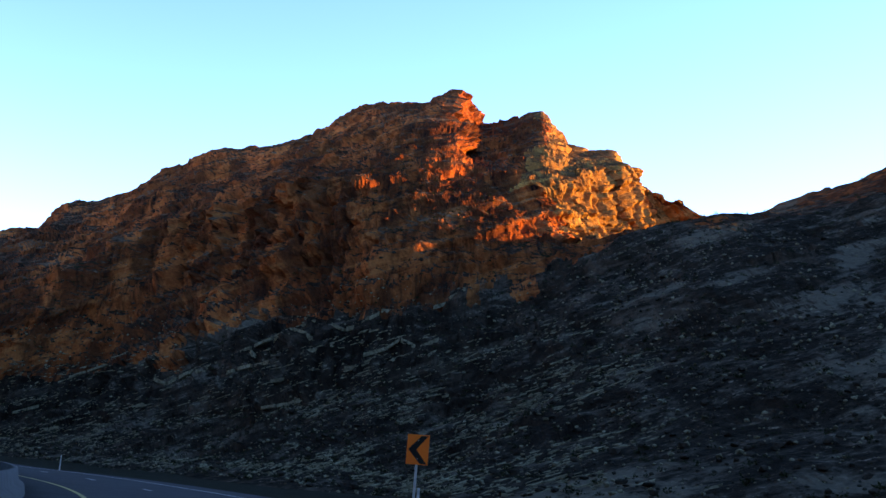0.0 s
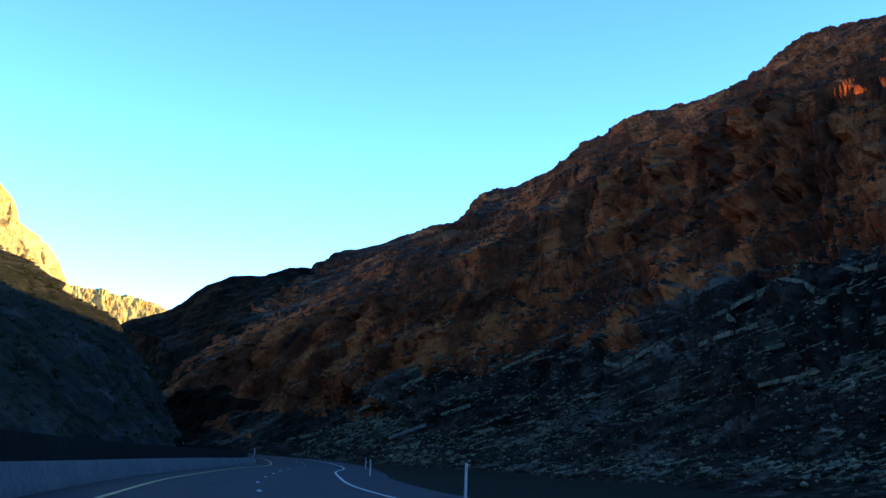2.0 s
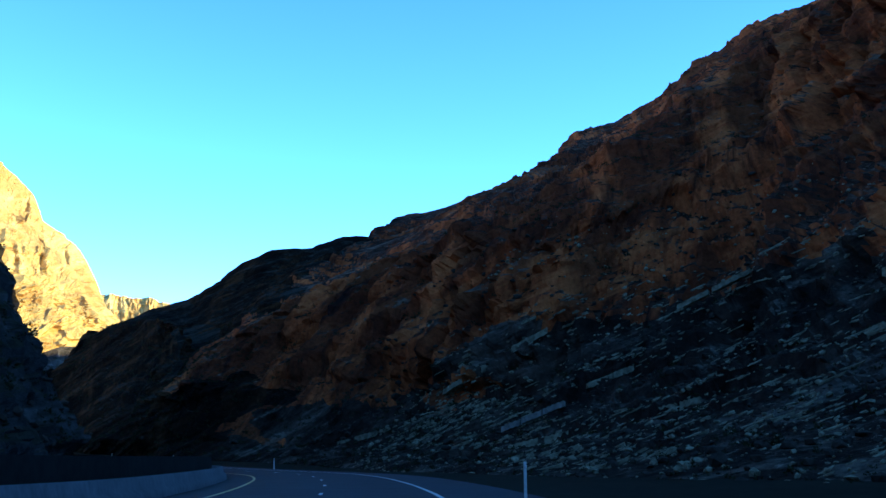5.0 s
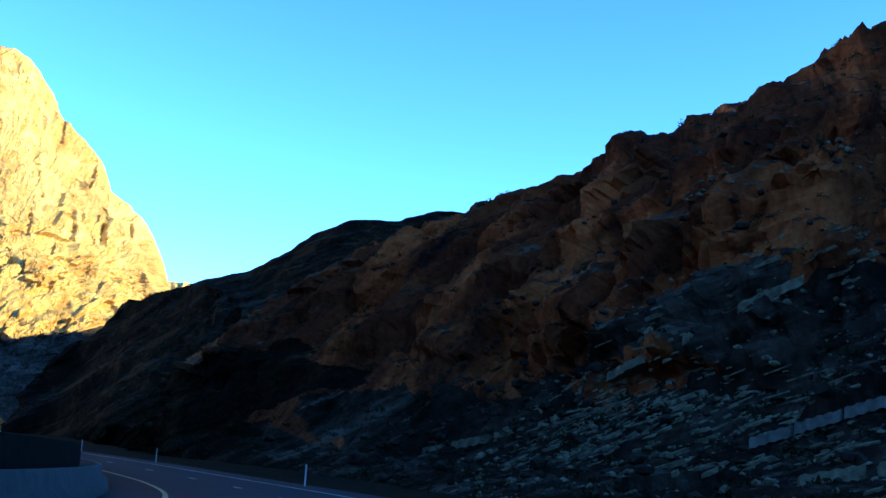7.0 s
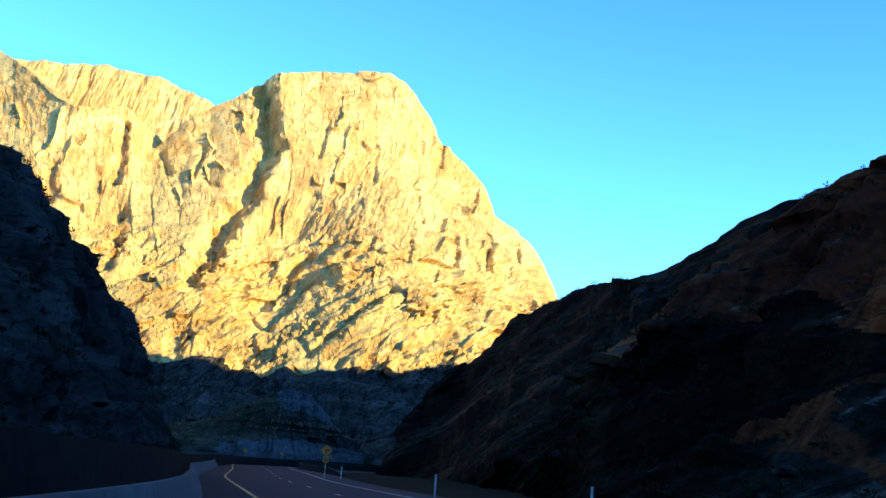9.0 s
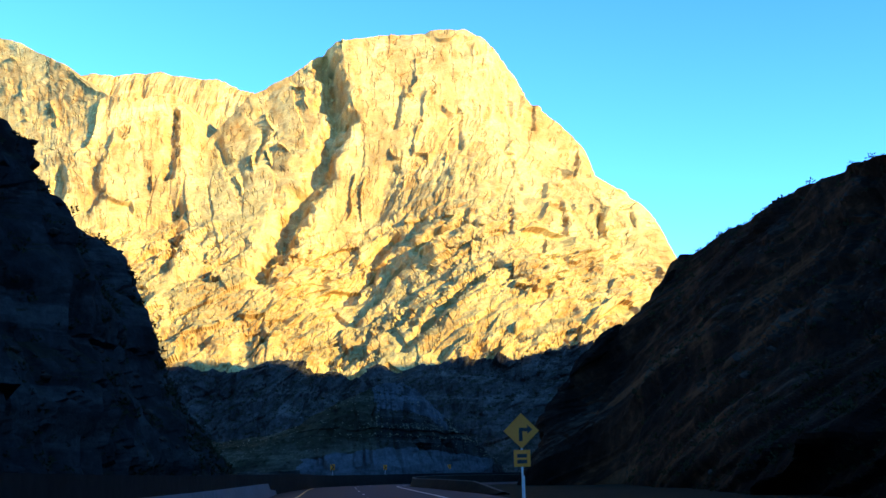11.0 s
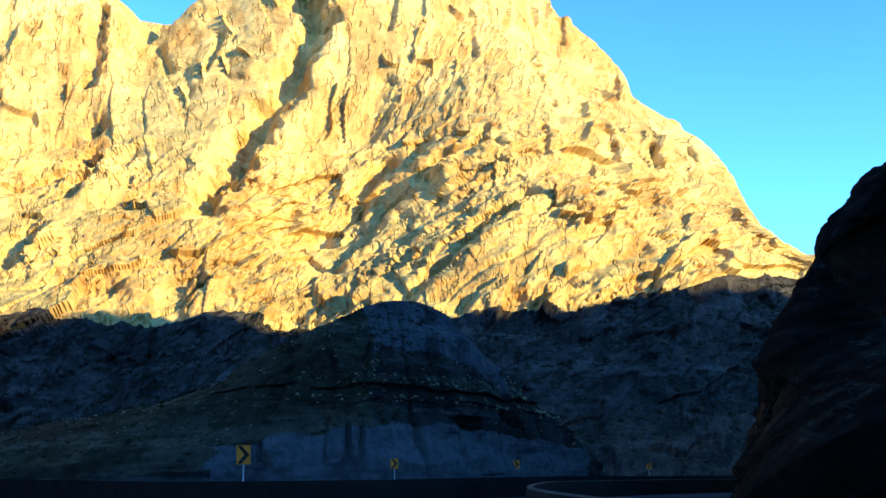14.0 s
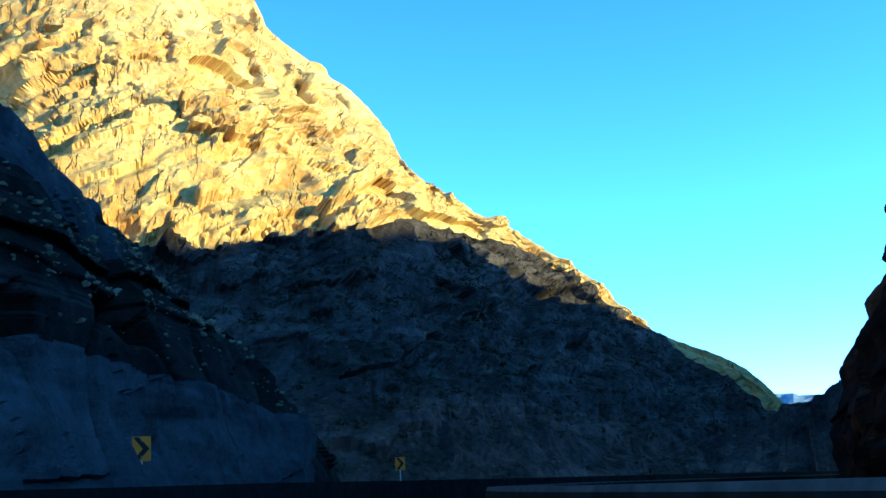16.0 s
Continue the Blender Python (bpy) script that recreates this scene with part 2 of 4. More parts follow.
def plain_material(name, low, high, scale=3.0, rough=0.85, bump=0.1, metal=0.0, spec=0.3):
    m, nt, bsdf = material(name)
    pos = nt.nodes.new("ShaderNodeNewGeometry").outputs["Position"]
    a = noise_tex(nt, pos, scale, 6, 0.65)
    b = noise_tex(nt, pos, scale * 0.08, 4, 0.6)
    c = ramp(nt, a.outputs["Fac"], [(0.3, low), (0.7, high)]).outputs["Color"]
    tone = ramp(nt, b.outputs["Fac"], [(0.3, (0.75, 0.75, 0.75)), (0.7, (1.15, 1.15, 1.15))]).outputs["Color"]
    nt.links.new(mix(nt, 1.0, c, tone, "MULTIPLY"), bsdf.inputs["Base Color"])
    bsdf.inputs["Roughness"].default_value = rough
    bsdf.inputs["Metallic"].default_value = metal
    bsdf.inputs["Specular IOR Level"].default_value = spec
    if bump:
        bn = nd(nt, "ShaderNodeBump", Strength=0.5, Distance=bump)
        nt.links.new(a.outputs["Fac"], bn.inputs["Height"])
        nt.links.new(bn.outputs["Normal"], bsdf.inputs["Normal"])
    return m


RED_ROCK = rock_material("red_rock", ((0.08, 0.017, 0.008), (0.36, 0.072, 0.024), (0.50, 0.130, 0.045)),
                         ((0.008, 0.005, 0.0045), (0.045, 0.02, 0.014), (0.17, 0.105, 0.075)), (0.016, 0.009, 0.009), bed=(-0.4, -0.15), speckle=0.9, turn=(0.92, 1.08), cleft=0.66)
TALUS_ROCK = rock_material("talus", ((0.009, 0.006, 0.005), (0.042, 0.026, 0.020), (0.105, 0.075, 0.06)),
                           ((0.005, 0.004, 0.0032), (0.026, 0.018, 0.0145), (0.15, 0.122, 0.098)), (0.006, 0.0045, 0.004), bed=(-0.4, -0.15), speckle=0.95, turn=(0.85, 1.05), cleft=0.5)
# darker copy of the red rock, with deep shade put into its colour
SHADED_RED_ROCK = rock_material("shaded_red_rock", ((0.006, 0.004, 0.003), (0.022, 0.010, 0.006), (0.085, 0.036, 0.017)),
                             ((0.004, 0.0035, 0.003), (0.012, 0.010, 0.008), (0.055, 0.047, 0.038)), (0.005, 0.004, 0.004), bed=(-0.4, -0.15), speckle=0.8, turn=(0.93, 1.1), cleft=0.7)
# lighter copy of the red rock, sunlight put into its colour
SUNLIT_ORANGE_ROCK = rock_material("sunlit_orange_rock", ((0.24, 0.082, 0.028), (0.44, 0.17, 0.055), (0.54, 0.25, 0.085)),
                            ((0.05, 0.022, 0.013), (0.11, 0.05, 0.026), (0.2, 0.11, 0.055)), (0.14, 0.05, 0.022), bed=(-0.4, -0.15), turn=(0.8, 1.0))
GOLD_ROCK = rock_material("limestone", ((0.41, 0.275, 0.10), (0.58, 0.43, 0.17), (0.66, 0.505, 0.22)),
                          ((0.32, 0.25, 0.10), (0.47, 0.385, 0.16), (0.56, 0.465, 0.21)), (0.40, 0.205, 0.06), grain=0.3, speckle=0.3, relief=0.3, cleft=0.5, fluted=1.0, crumb=0.13, bed=(-0.39, -0.31), dashes=0.8)
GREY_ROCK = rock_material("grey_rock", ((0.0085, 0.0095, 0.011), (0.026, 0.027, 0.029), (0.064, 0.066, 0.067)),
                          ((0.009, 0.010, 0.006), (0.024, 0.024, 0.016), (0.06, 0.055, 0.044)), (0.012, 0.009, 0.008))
BEDDED_ROCK = rock_material("bedded_grey_rock", ((0.0065, 0.007, 0.0075), (0.019, 0.019, 0.019), (0.062, 0.061, 0.058)),
                            ((0.008, 0.009, 0.006), (0.022, 0.022, 0.016), (0.056, 0.052, 0.042)), (0.010, 0.008, 0.007), strata=0.5, bed=(0.03, 0.02))
# brushy slopes; also carries the painted shade of the sunlit cliff's foot
BRUSH_SHADE_ROCK = rock_material("brushy_and_shaded_rock", ((0.02, 0.021, 0.022), (0.05, 0.049, 0.05), (0.096, 0.093, 0.092)),
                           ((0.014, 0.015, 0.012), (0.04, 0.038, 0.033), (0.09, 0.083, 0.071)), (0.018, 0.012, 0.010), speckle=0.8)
SAGE_ROCK = rock_material("brush_covered_slope", ((0.013, 0.013, 0.010), (0.034, 0.031, 0.022), (0.072, 0.065, 0.05)),
                          ((0.010, 0.011, 0.006), (0.036, 0.034, 0.02), (0.088, 0.08, 0.058)), (0.008, 0.007, 0.005), speckle=0.9)
PALE_ROCK = plain_material("pale_stone", (0.09, 0.085, 0.075), (0.26, 0.24, 0.21), 1.5, 0.9, 0.05, spec=0.15)
LEDGE_ROCK = plain_material("ledge_stone", (0.055, 0.048, 0.031), (0.29, 0.25, 0.17), 1.5, 0.95, 0.05, spec=0.03)
BROWN_ROCK = plain_material("brown_stone", (0.015, 0.012, 0.010), (0.06, 0.047, 0.038), 1.2, 0.95, 0.06, spec=0.03)
BRUSH = plain_material("desert_brush", (0.010, 0.013, 0.006), (0.034, 0.037, 0.018), 5.0, 0.9, 0, spec=0.02)
SIGN_ORANGE = plain_material("orange_sheeting", (0.92, 0.11, 0.008), (0.97, 0.14, 0.012), 3.0, 0.45, 0)
SIGN_YELLOW = plain_material("yellow_sheeting", (0.9, 0.22, 0.004), (0.96, 0.27, 0.006), 3.0, 0.45, 0)
SIGN_BLACK = plain_material("black_sheeting", (0.012, 0.012, 0.012), (0.02, 0.02, 0.02), 3.0, 0.5, 0)
STEEL = plain_material("galvanised_steel", (0.32, 0.33, 0.34), (0.45, 0.46, 0.47), 8.0, 0.45, 0, metal=0.8)
WHITE_POST = plain_material("white_plastic", (0.38, 0.38, 0.37), (0.55, 0.55, 0.53), 8.0, 0.5, 0)
CUT_ROCK = rock_material("cut_limestone", ((0.036, 0.041, 0.049), (0.062, 0.07, 0.083), (0.096, 0.108, 0.125)),
                         ((0.033, 0.037, 0.041), (0.058, 0.064, 0.071), (0.09, 0.1, 0.108)), (0.022, 0.025, 0.029), speckle=0.3)
# the blue haze of distance is painted into this colour
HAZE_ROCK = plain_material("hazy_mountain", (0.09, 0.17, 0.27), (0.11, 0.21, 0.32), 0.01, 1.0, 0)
SOIL = plain_material("gravelly_soil", (0.005, 0.0055, 0.004), (0.02, 0.02, 0.013), 1.6, 0.95, 0.12, spec=0.02)
ASPHALT = plain_material("asphalt", (0.012, 0.015, 0.021), (0.026, 0.031, 0.043), 6.0, 0.85, 0.01, spec=0.1)
CONCRETE = plain_material("concrete", (0.04, 0.043, 0.049), (0.085, 0.09, 0.1), 2.5, 0.9, 0.01)
# one barrier in two colours: face with shade, top with sky light painted in
TAN_SHADED_CONCRETE = plain_material("weathered_shaded_concrete", (0.009, 0.0075, 0.006), (0.022, 0.019, 0.015), 2.5, 0.95, 0.01, spec=0.02)
SKYLIT_CONCRETE = plain_material("skylit_concrete", (0.035, 0.033, 0.03), (0.085, 0.08, 0.073), 2.5, 0.95, 0.01, spec=0.05)
DARK_CONCRETE = plain_material("dark_concrete", (0.005, 0.005, 0.005), (0.013, 0.013, 0.012), 2.5, 0.95, 0.01, spec=0.02)
WHITE_PAINT = plain_material("white_paint", (0.28, 0.28, 0.27), (0.5, 0.5, 0.48), 4.0, 0.6, 0)
YELLOW_PAINT = plain_material("yellow_paint", (0.26, 0.15, 0.02), (0.42, 0.25, 0.03), 4.0, 0.6, 0)


# ---------------------------------------------------------------- landforms
def loft(rows, nu, nv, stops=None, span=(0.0, 1.0)):
    """A smooth sheet through rows of stations. Returns points (nu x nv x 3) and v from 0 to 1."""
    u = np.interp(np.linspace(0, 1, nu), (0, 0.08, 0.94, 1), (0, span[0], span[1], 1)) if span != (0.0, 1.0) else np.linspace(0, 1, nu)
    rails = np.stack([smooth(r, u) for r in rows], 1)
    rails[..., 2] += rise(rails[..., 0])
    k = len(rows)
    v = np.linspace(0, 1, nv)
    at = np.interp(v, np.linspace(0, 1, k) if stops is None else stops, np.arange(k))
    i = np.minimum(at.astype(int), k - 2)
    f = at - i
    f = f[None, :, None]
    a, b = rails[:, i], rails[:, i + 1]
    return a * (1 - f) + b * f, np.broadcast_to(v, (nu, nv))


def grid_normals(p):
    du = np.gradient(p, axis=0)
    dv = np.gradient(p, axis=1)
    n = np.cross(du, dv)
    return n / np.maximum(np.linalg.norm(n, axis=2, keepdims=True), 1e-9)


def soften(p, times=3):
    for _ in range(times):
        p[1:-1] = (p[:-2] + 2 * p[1:-1] + p[2:]) / 4
        p[:, 1:-1] = (p[:, :-2] + 2 * p[:, 1:-1] + p[:, 2:]) / 4
    return p


def strike_coords(p):
    """Metres along a sheet's face, a little of its depth, and height."""
    mean = p[:, : int(p.shape[1] * 0.9)].mean(1)
    arc = np.r_[0, np.cumsum(np.hypot(*np.diff(mean[:, :2], axis=0).T))]
    return np.stack([np.broadcast_to(arc[:, None], p.shape[:2]), p[..., 1] * 0.04, p[..., 2]], 2)


def rock_relief(p, flip, seed, big, flute, ledge, rough, lo=None, bed=(0.0, 0.0), cracks=1.0, beds=0.0, block=0.5, comb=0.0, facet=0.0, knobs=0.0):
    """Adds buttresses, vertical joints, ledges and broken rock to a sheet."""
    n = grid_normals(p) * flip
    shape = p.shape
    q = p.reshape(-1, 3) + seed * 31.7
    nn = n.reshape(-1, 3)
    out = nn.copy()
    out[:, 2] *= 0.35
    steep = np.clip((0.9 - nn[:, 2]) / 0.45, 0.15, 1)
    warp = np.stack([fbm(q / 25 + s, 3) for s in (0, 40, 80)], 1)
    g = strike_coords(p).reshape(-1, 3) + seed * 17.3          # along the face, and up it
    d = big * (ridged(q / np.array([48, 48, 90]) + warp * 0.25, 3) - 0.6)
    d = d + flute * steep * (ridged(g / np.array([11, 11, 45]) + warp * 0.3, 4, 0.55) - 0.6)
    d = d + rough * fbm(q / np.array([4.5, 4.5, 3.5]) + warp, 3, 0.6)
    d = d + block * steep * (blocks(g / np.array([6.0, 7.0, 9.0]) + warp * 0.15) + 0.42 * blocks(g / np.array([2.3, 2.6, 3.6]) + warp * 0.2))
    if facet:                                      # large sound faces that step past one another
        d = d + facet * steep * blocks(g / np.array([9.0, 11.0, 26.0]) + warp * 0.12)
    if comb:                                       # narrow upright flutes of the tall wall
        d = d + comb * steep ** 2 * (ridged(g / np.array([3.0, 3.0, 11]) + warp * 0.25, 3, 0.55) - 0.6)
    if cracks:
        crack = ridged(g / np.array([2.2, 2.2, 9]) + warp * 0.3, 2, 0.5)
        d = d - cracks * steep * np.clip(crack - 0.95, 0, 1) * 3.0
    bedding = q[:, 2] + q[:, 0] * bed[0] + q[:, 1] * bed[1]
    level = (bedding + 4 * warp[:, 0]) / 9.0
    step = level - np.floor(level)
    d = d + ledge * steep * (np.clip(step * 3, 0, 1) - step) * 2
    level = (bedding + 2 * warp[:, 1]) / 2.7
    step = level - np.floor(level)
    d = d + ledge * 0.28 * steep * (np.clip(step * 3, 0, 1) - step) * 2
    if lo is not None:
        d = d * lo.reshape(-1)
    if beds:                                       # tilted beds that stand out of the slope
        for period, share in ((7.5, 1.0), (2.3, 0.4)):
            level = (bedding + 2.5 * warp[:, 2]) / period
            step = level - np.floor(level)
            d = d + beds * share * (np.clip(step * 5, 0, 1) - step) * (0.4 + 1.2 * np.abs(warp[:, 1]))
    p = p.reshape(-1, 3) + out * d[:, None]
    if knobs:                                      # outcrops and ledges on the gentler ground
        lone = np.clip(0.5 + 1.3 * fbm(q / 17 + 3, 2), 0.1, 1.2)
        lump = blocks(q / np.array([6.5, 6.5, 5.0]) + warp * 0.3) + 0.55 * blocks(q / np.array([2.6, 2.6, 2.2]) + warp * 0.3)
        p[:, 2] += knobs * lone * (1 - 0.6 * steep) * lump * np.clip(lo.reshape(-1) * 1.5, 0, 1)
    return p.reshape(shape)


def landform(name, rows, nu, nv, mat, label, flip, seed, big, flute, ledge, rough, stops=None, shape=None, bed=(0.0, 0.0), ease=(), cracks=1.0, beds=0.0, block=0.5, span=(0.0, 1.0), comb=0.0, calm=None, facet=0.0, knobs=0.0, lift=None):
    p, v = loft(rows, nu, nv, stops, span)
    p = soften(p.copy(), 4)
    if lift is not None:                           # humps and notches of the crest
        p[..., 2] += np.interp(np.linspace(0, 1, nu), np.linspace(0, 1, len(lift)), lift)[:, None] * np.interp(v, (0.72, 0.86, 0.91, 0.95), (0, 1, 1, 0))
    fade = np.clip(v * 8, 0.15, 1)
    u = np.linspace(0, 1, nu)[:, None]
    if calm:                                       # and towards the crest
        fade = fade * np.interp(v, calm[0], calm[1])
    for a, b, least in ease:                       # calmer relief where the landform tapers off
        fade = fade * (np.interp(u, (a, b), (1, least)) if a < b else np.interp(u, (b, a), (least, 1)))
    p = rock_relief(p, flip, seed, big, flute, ledge, rough, fade, bed, cracks, beds, block, comb, facet, knobs)
    if shape:
        p = shape(p)
    ob = link_mesh(name, p.reshape(-1, 3), grid_faces(nu, nv), mat, smooth_faces=False)
    strike = ob.data.attributes.new("strike", "FLOAT_VECTOR", "POINT")
    strike.data.foreach_set("vector", strike_coords(p).astype(np.float32).ravel())
    tagged(ob, label, "mountain", kind="structure")
    return ob, p


def paint_rows(ob, nu, nv, mat, areas, ragged=0.02):
    """Gives stretches of a sheet (u from, to, v from, to) another rock colouring, with a ragged edge."""
    ob.data.materials.append(mat)
    i, j = np.meshgrid(np.arange(nu - 1) / nu, np.arange(nv - 1) / nv, indexing="ij")
    rag = ragged * fbm(np.c_[i.ravel() * 40, j.ravel() * 25, np.zeros(i.size)], 3).reshape(i.shape)
    index = np.zeros(i.size, np.int32)
    ob.data.polygons.foreach_get("material_index", index)
    index = index.reshape(i.shape)
    for a, b, c, d in areas:
        index[(i + rag > a) & (i + rag < b) & (j + rag > c) & (j + rag < d)] = len(ob.data.materials) - 1
    ob.data.polygons.foreach_set("material_index", index.ravel())


def back_rows(crest, away, runs):
    """Rows behind a crest: for each (metres, share of the height)."""
    crest = np.asarray(crest, float)
    away = np.asarray(away, float)
    out = []
    for run, share in runs:
        r = crest.copy()
        r[:, :2] += away * run
        r[:, 2] = r[:, 2] * share
        out.append(r)
    return out


def lerp_row(a, b, f, lift=0.0):
    a, b = np.asarray(a, float), np.asarray(b, float)
    r = a + (b - a) * f
    r[:, 2] += lift * np.maximum(b[:, 2] - a[:, 2], 0)
    return r


# the long shaded mountain on the outer side of the bends
A_TOE = [(230, -110, -4), (110, -30, -4), (52, 5, -4), (28, 35, -4), (16, 62, -3), (4, 88, -3), (-12, 120, -3), (-31, 155, -3), (-60, 196, -3),
         (-97, 242, -3), (-136, 284, -3), (-168, 307, -3), (-184, 322, -3), (-209, 344, -3), (-245, 376, -3), (-262, 387, -4), (-276.5, 387, -3), (-295.6, 420.8, -2)]
A_LOW = [(235, -60, 15), (150, 30, 15), (70, 70, 9), (39, 100, 8), (19, 130, 6), (0, 155, 1.5), (-15, 175, 1.0), (-37, 202, 0.8), (-74, 241, 0.8),
         (-113, 276, 0.8), (-147, 302, 1.2), (-173, 314, 2.5), (-187, 326, 2.5), (-211, 347, 2.5), (-246, 378, 2.5), (-263.5, 390, 2), (-277.5, 389.8, 0), (-295.8, 421.2, 2)]
A_MID = [(260, 60, 95), (150, 215, 112), (85, 221, 61), (52, 241, 55), (37, 249, 52), (14, 255, 42), (-11, 263, 46), (-33, 280, 42), (-76, 318, 43),
         (-101, 301, 31), (-134, 326, 25), (-171, 325, 18), (-190, 344, 13), (-219, 384, 21), (-256, 407, 33), (-268, 401, 22), (-280.4, 395.8, 10), (-296.4, 421.5, 6.4)]
# station 0 is out of view, raised only to shade the inner hill
A_CREST = [(300, 272, 192), (185, 350, 62), (73, 388, 80), (52, 389, 103), (36, 403, 119), (11, 430, 127), (-3, 440, 138), (-37, 481, 140), (-97, 517, 130),
           (-138, 516, 106), (-170, 524, 98.5), (-207, 509, 80.8), (-217, 485, 73.5), (-229, 455, 62.3), (-254, 445, 46), (-268, 429, 34), (-280.2, 420.7, 27), (-292.6, 429.5, 16.0)]
A_HIGH = lerp_row(A_MID, A_CREST, 0.5, 0.03)
A_HIGH[0] = (290, 215, 170)
A_HIGH[1] = (170, 290, 66)
A_HIGH[2] = (68, 375, 79)
A_HIGH[3] = (49, 336, 91)
A_HIGH[4] = (28, 303, 87)
A_HIGH[5] = (8, 316, 76)
A_HIGH[6] = (-9, 345, 90)
A_HIGH[8, 2] = 87
A_HIGH[9, 2] = 66
A_HIGH[10, 2] = 62
A_CLIFF = lerp_row(A_MID, A_HIGH, 0.22)
A_CLIFF[:, 2] += np.interp(np.arange(18), (7, 9, 11), (0.28, 0.12, 0.0)) * (A_HIGH[:, 2] - np.asarray(A_MID)[:, 2])
A_CLIFF[2] = (77, 370, 74)
A_CLIFF[3] = (55, 329, 68)
A_CLIFF[4] = (33, 296, 62)
A_CLIFF[5] = (12, 274, 55)
A_CLIFF[6] = (-10, 287, 61)
sag = np.interp(np.arange(18), (3, 6, 7, 9, 10, 11, 13), (0.36, 0.25, 0.18, 0.22, 0.42, 0.55, 0.4))
A_FOOT = lerp_row(A_LOW, A_MID, 0.4)
A_FOOT[:, 2] = np.asarray(A_LOW)[:, 2] + sag * (np.asarray(A_MID)[:, 2] - np.asarray(A_LOW)[:, 2])
# humps of the crest, the swell of the upper slope, and the set-back of the bluffs at the far end
CREST_LIFT = [0, 0, 0, 0, 0, 0, 0, 0, 3.6, -2.6, -4, 5.2, 1.1, -0.9, -16.5, 2.4, -3.7, 0.9, 3.9, -3, -2.4, 3, 3, 0.9, 0, 1.8, -7.8, -4.3, -3, -2.2, -2.7, -9.5, -5.8, -5.8, -0.8, 0.2, -2.6, -0.2, 0, -3.5, 4.6, -14.2, 0.4, 0.7, 0.4]
swell = np.array([1.5, -22.7, 12.4, -1.2, -10.8, 2.5, 8.3, 4.8, 3.2, -1, 3.6, -6, 0.4, -10.2, 0.7, -6.7, 3.5, -3.5])
A_HIGH[:, 2] += swell
A_CLIFF[:, 2] += swell / 2
A_MID, A_CREST = np.array(A_MID, float), np.array(A_CREST, float)
A_MID[10:, 2] += [9.2, -0.9, -2.1, 9.8, -0.9, -8.8, -0.2, -4.5]
set_back = np.outer([-3, -3.3, -3.2, -6.3, 1.3, 5.9], (0.8, 0.6)) + np.outer([-0.9, 5.7, 14, 12.1, 4.5, 16.2], (-0.6, 0.8))
for row, share in ((A_MID, 0.6), (A_CLIFF, 1), (A_HIGH, 1), (A_CREST, 1)):
    row[12:, :2] += set_back * share
A_SHADE_RIDGE = np.interp(np.arange(18), (9, 10, 11, 12, 13, 15), (0.72, 0.95, 1.22, 1.25, 1.05, 0.8))       # unseen ridge added behind the crest to cast shade on the cliff
mount_a, A_P = landform("shaded_mountain", [A_TOE, A_LOW, A_FOOT, A_MID, A_CLIFF, A_HIGH, A_CREST] + back_rows(A_CREST, (0.35, 0.94), ((45, (A_SHADE_RIDGE + 1) / 2), (110, A_SHADE_RIDGE), (260, 0.2))),
                        1200, 380, RED_ROCK, "long rust-brown rocky mountainside lying in shade above the road", -1, 1, 4.0, 3.0, 1.6, 1.1,
                        stops=(0, 0.11, 0.25, 0.38, 0.52, 0.71, 0.90, 0.93, 0.96, 1), bed=(-0.4, -0.15), ease=((0.52, 0.64, 0.55), (0.66, 0.82, 0.3), (0.30, 0.23, 0.5)), beds=1.5, block=1.8, comb=0.9, facet=1.4, calm=((0, 0.12, 0.27, 0.74, 0.88), (0.3, 0.35, 1, 1, 0.7)), knobs=0.9, lift=CREST_LIFT)
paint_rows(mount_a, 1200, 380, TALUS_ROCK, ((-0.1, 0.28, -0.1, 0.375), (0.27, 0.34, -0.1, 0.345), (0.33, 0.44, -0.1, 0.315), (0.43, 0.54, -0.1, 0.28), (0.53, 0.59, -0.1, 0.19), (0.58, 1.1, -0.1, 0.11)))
# the sunlit wall under the crest is painted brighter
paint_rows(mount_a, 1200, 380, SUNLIT_ORANGE_ROCK, ((0.10, 0.255, 0.49, 0.95),))
# deep shade painted over the far bluffs and the nose's foot
paint_rows(mount_a, 1200, 380, SHADED_RED_ROCK, ((0.685, 1.1, -0.1, 1.1), (0.60, 0.69, -0.1, 0.24)))

# the sunlit cliff
B_TOE = [(-485, 367, 16), (-456, 383, 15), (-430, 398, 13), (-421, 404, 13), (-413, 409, 13), (-405, 416, 12), (-398, 423, 12), (-392, 430, 12), (-387, 437, 12), (-382, 443, 11), (-375, 449, 11), (-368, 456, 11),
         (-363, 463, 11), (-357, 471, 11), (-352, 480, 12), (-349, 489, 13), (-349, 500, 16), (-347, 505, 14), (-344, 515, 12), (-339, 523, 9), (-334, 530, 6), (-330, 536, 3), (-325, 541, 1), (-318, 546, -2)]
# this row follows the cast shadow's edge across the cliff
B_SHADE_LINE = [(-503, 370, 31), (-471, 387, 29), (-443, 403, 27), (-433, 409, 27), (-429, 417, 31), (-422, 425, 31), (-413, 432, 29), (-411, 443, 32), (-409, 452, 31), (-399, 457, 28), (-392, 463, 30), (-384, 470, 31),
           (-377, 479, 32), (-371, 488, 33), (-368, 500, 36), (-368, 513, 39), (-373, 535, 42), (-379, 548, 46), (-380, 566, 46), (-373, 576, 41), (-364, 576, 35), (-351, 572, 25), (-337, 566, 16), (-321, 556, -1)]
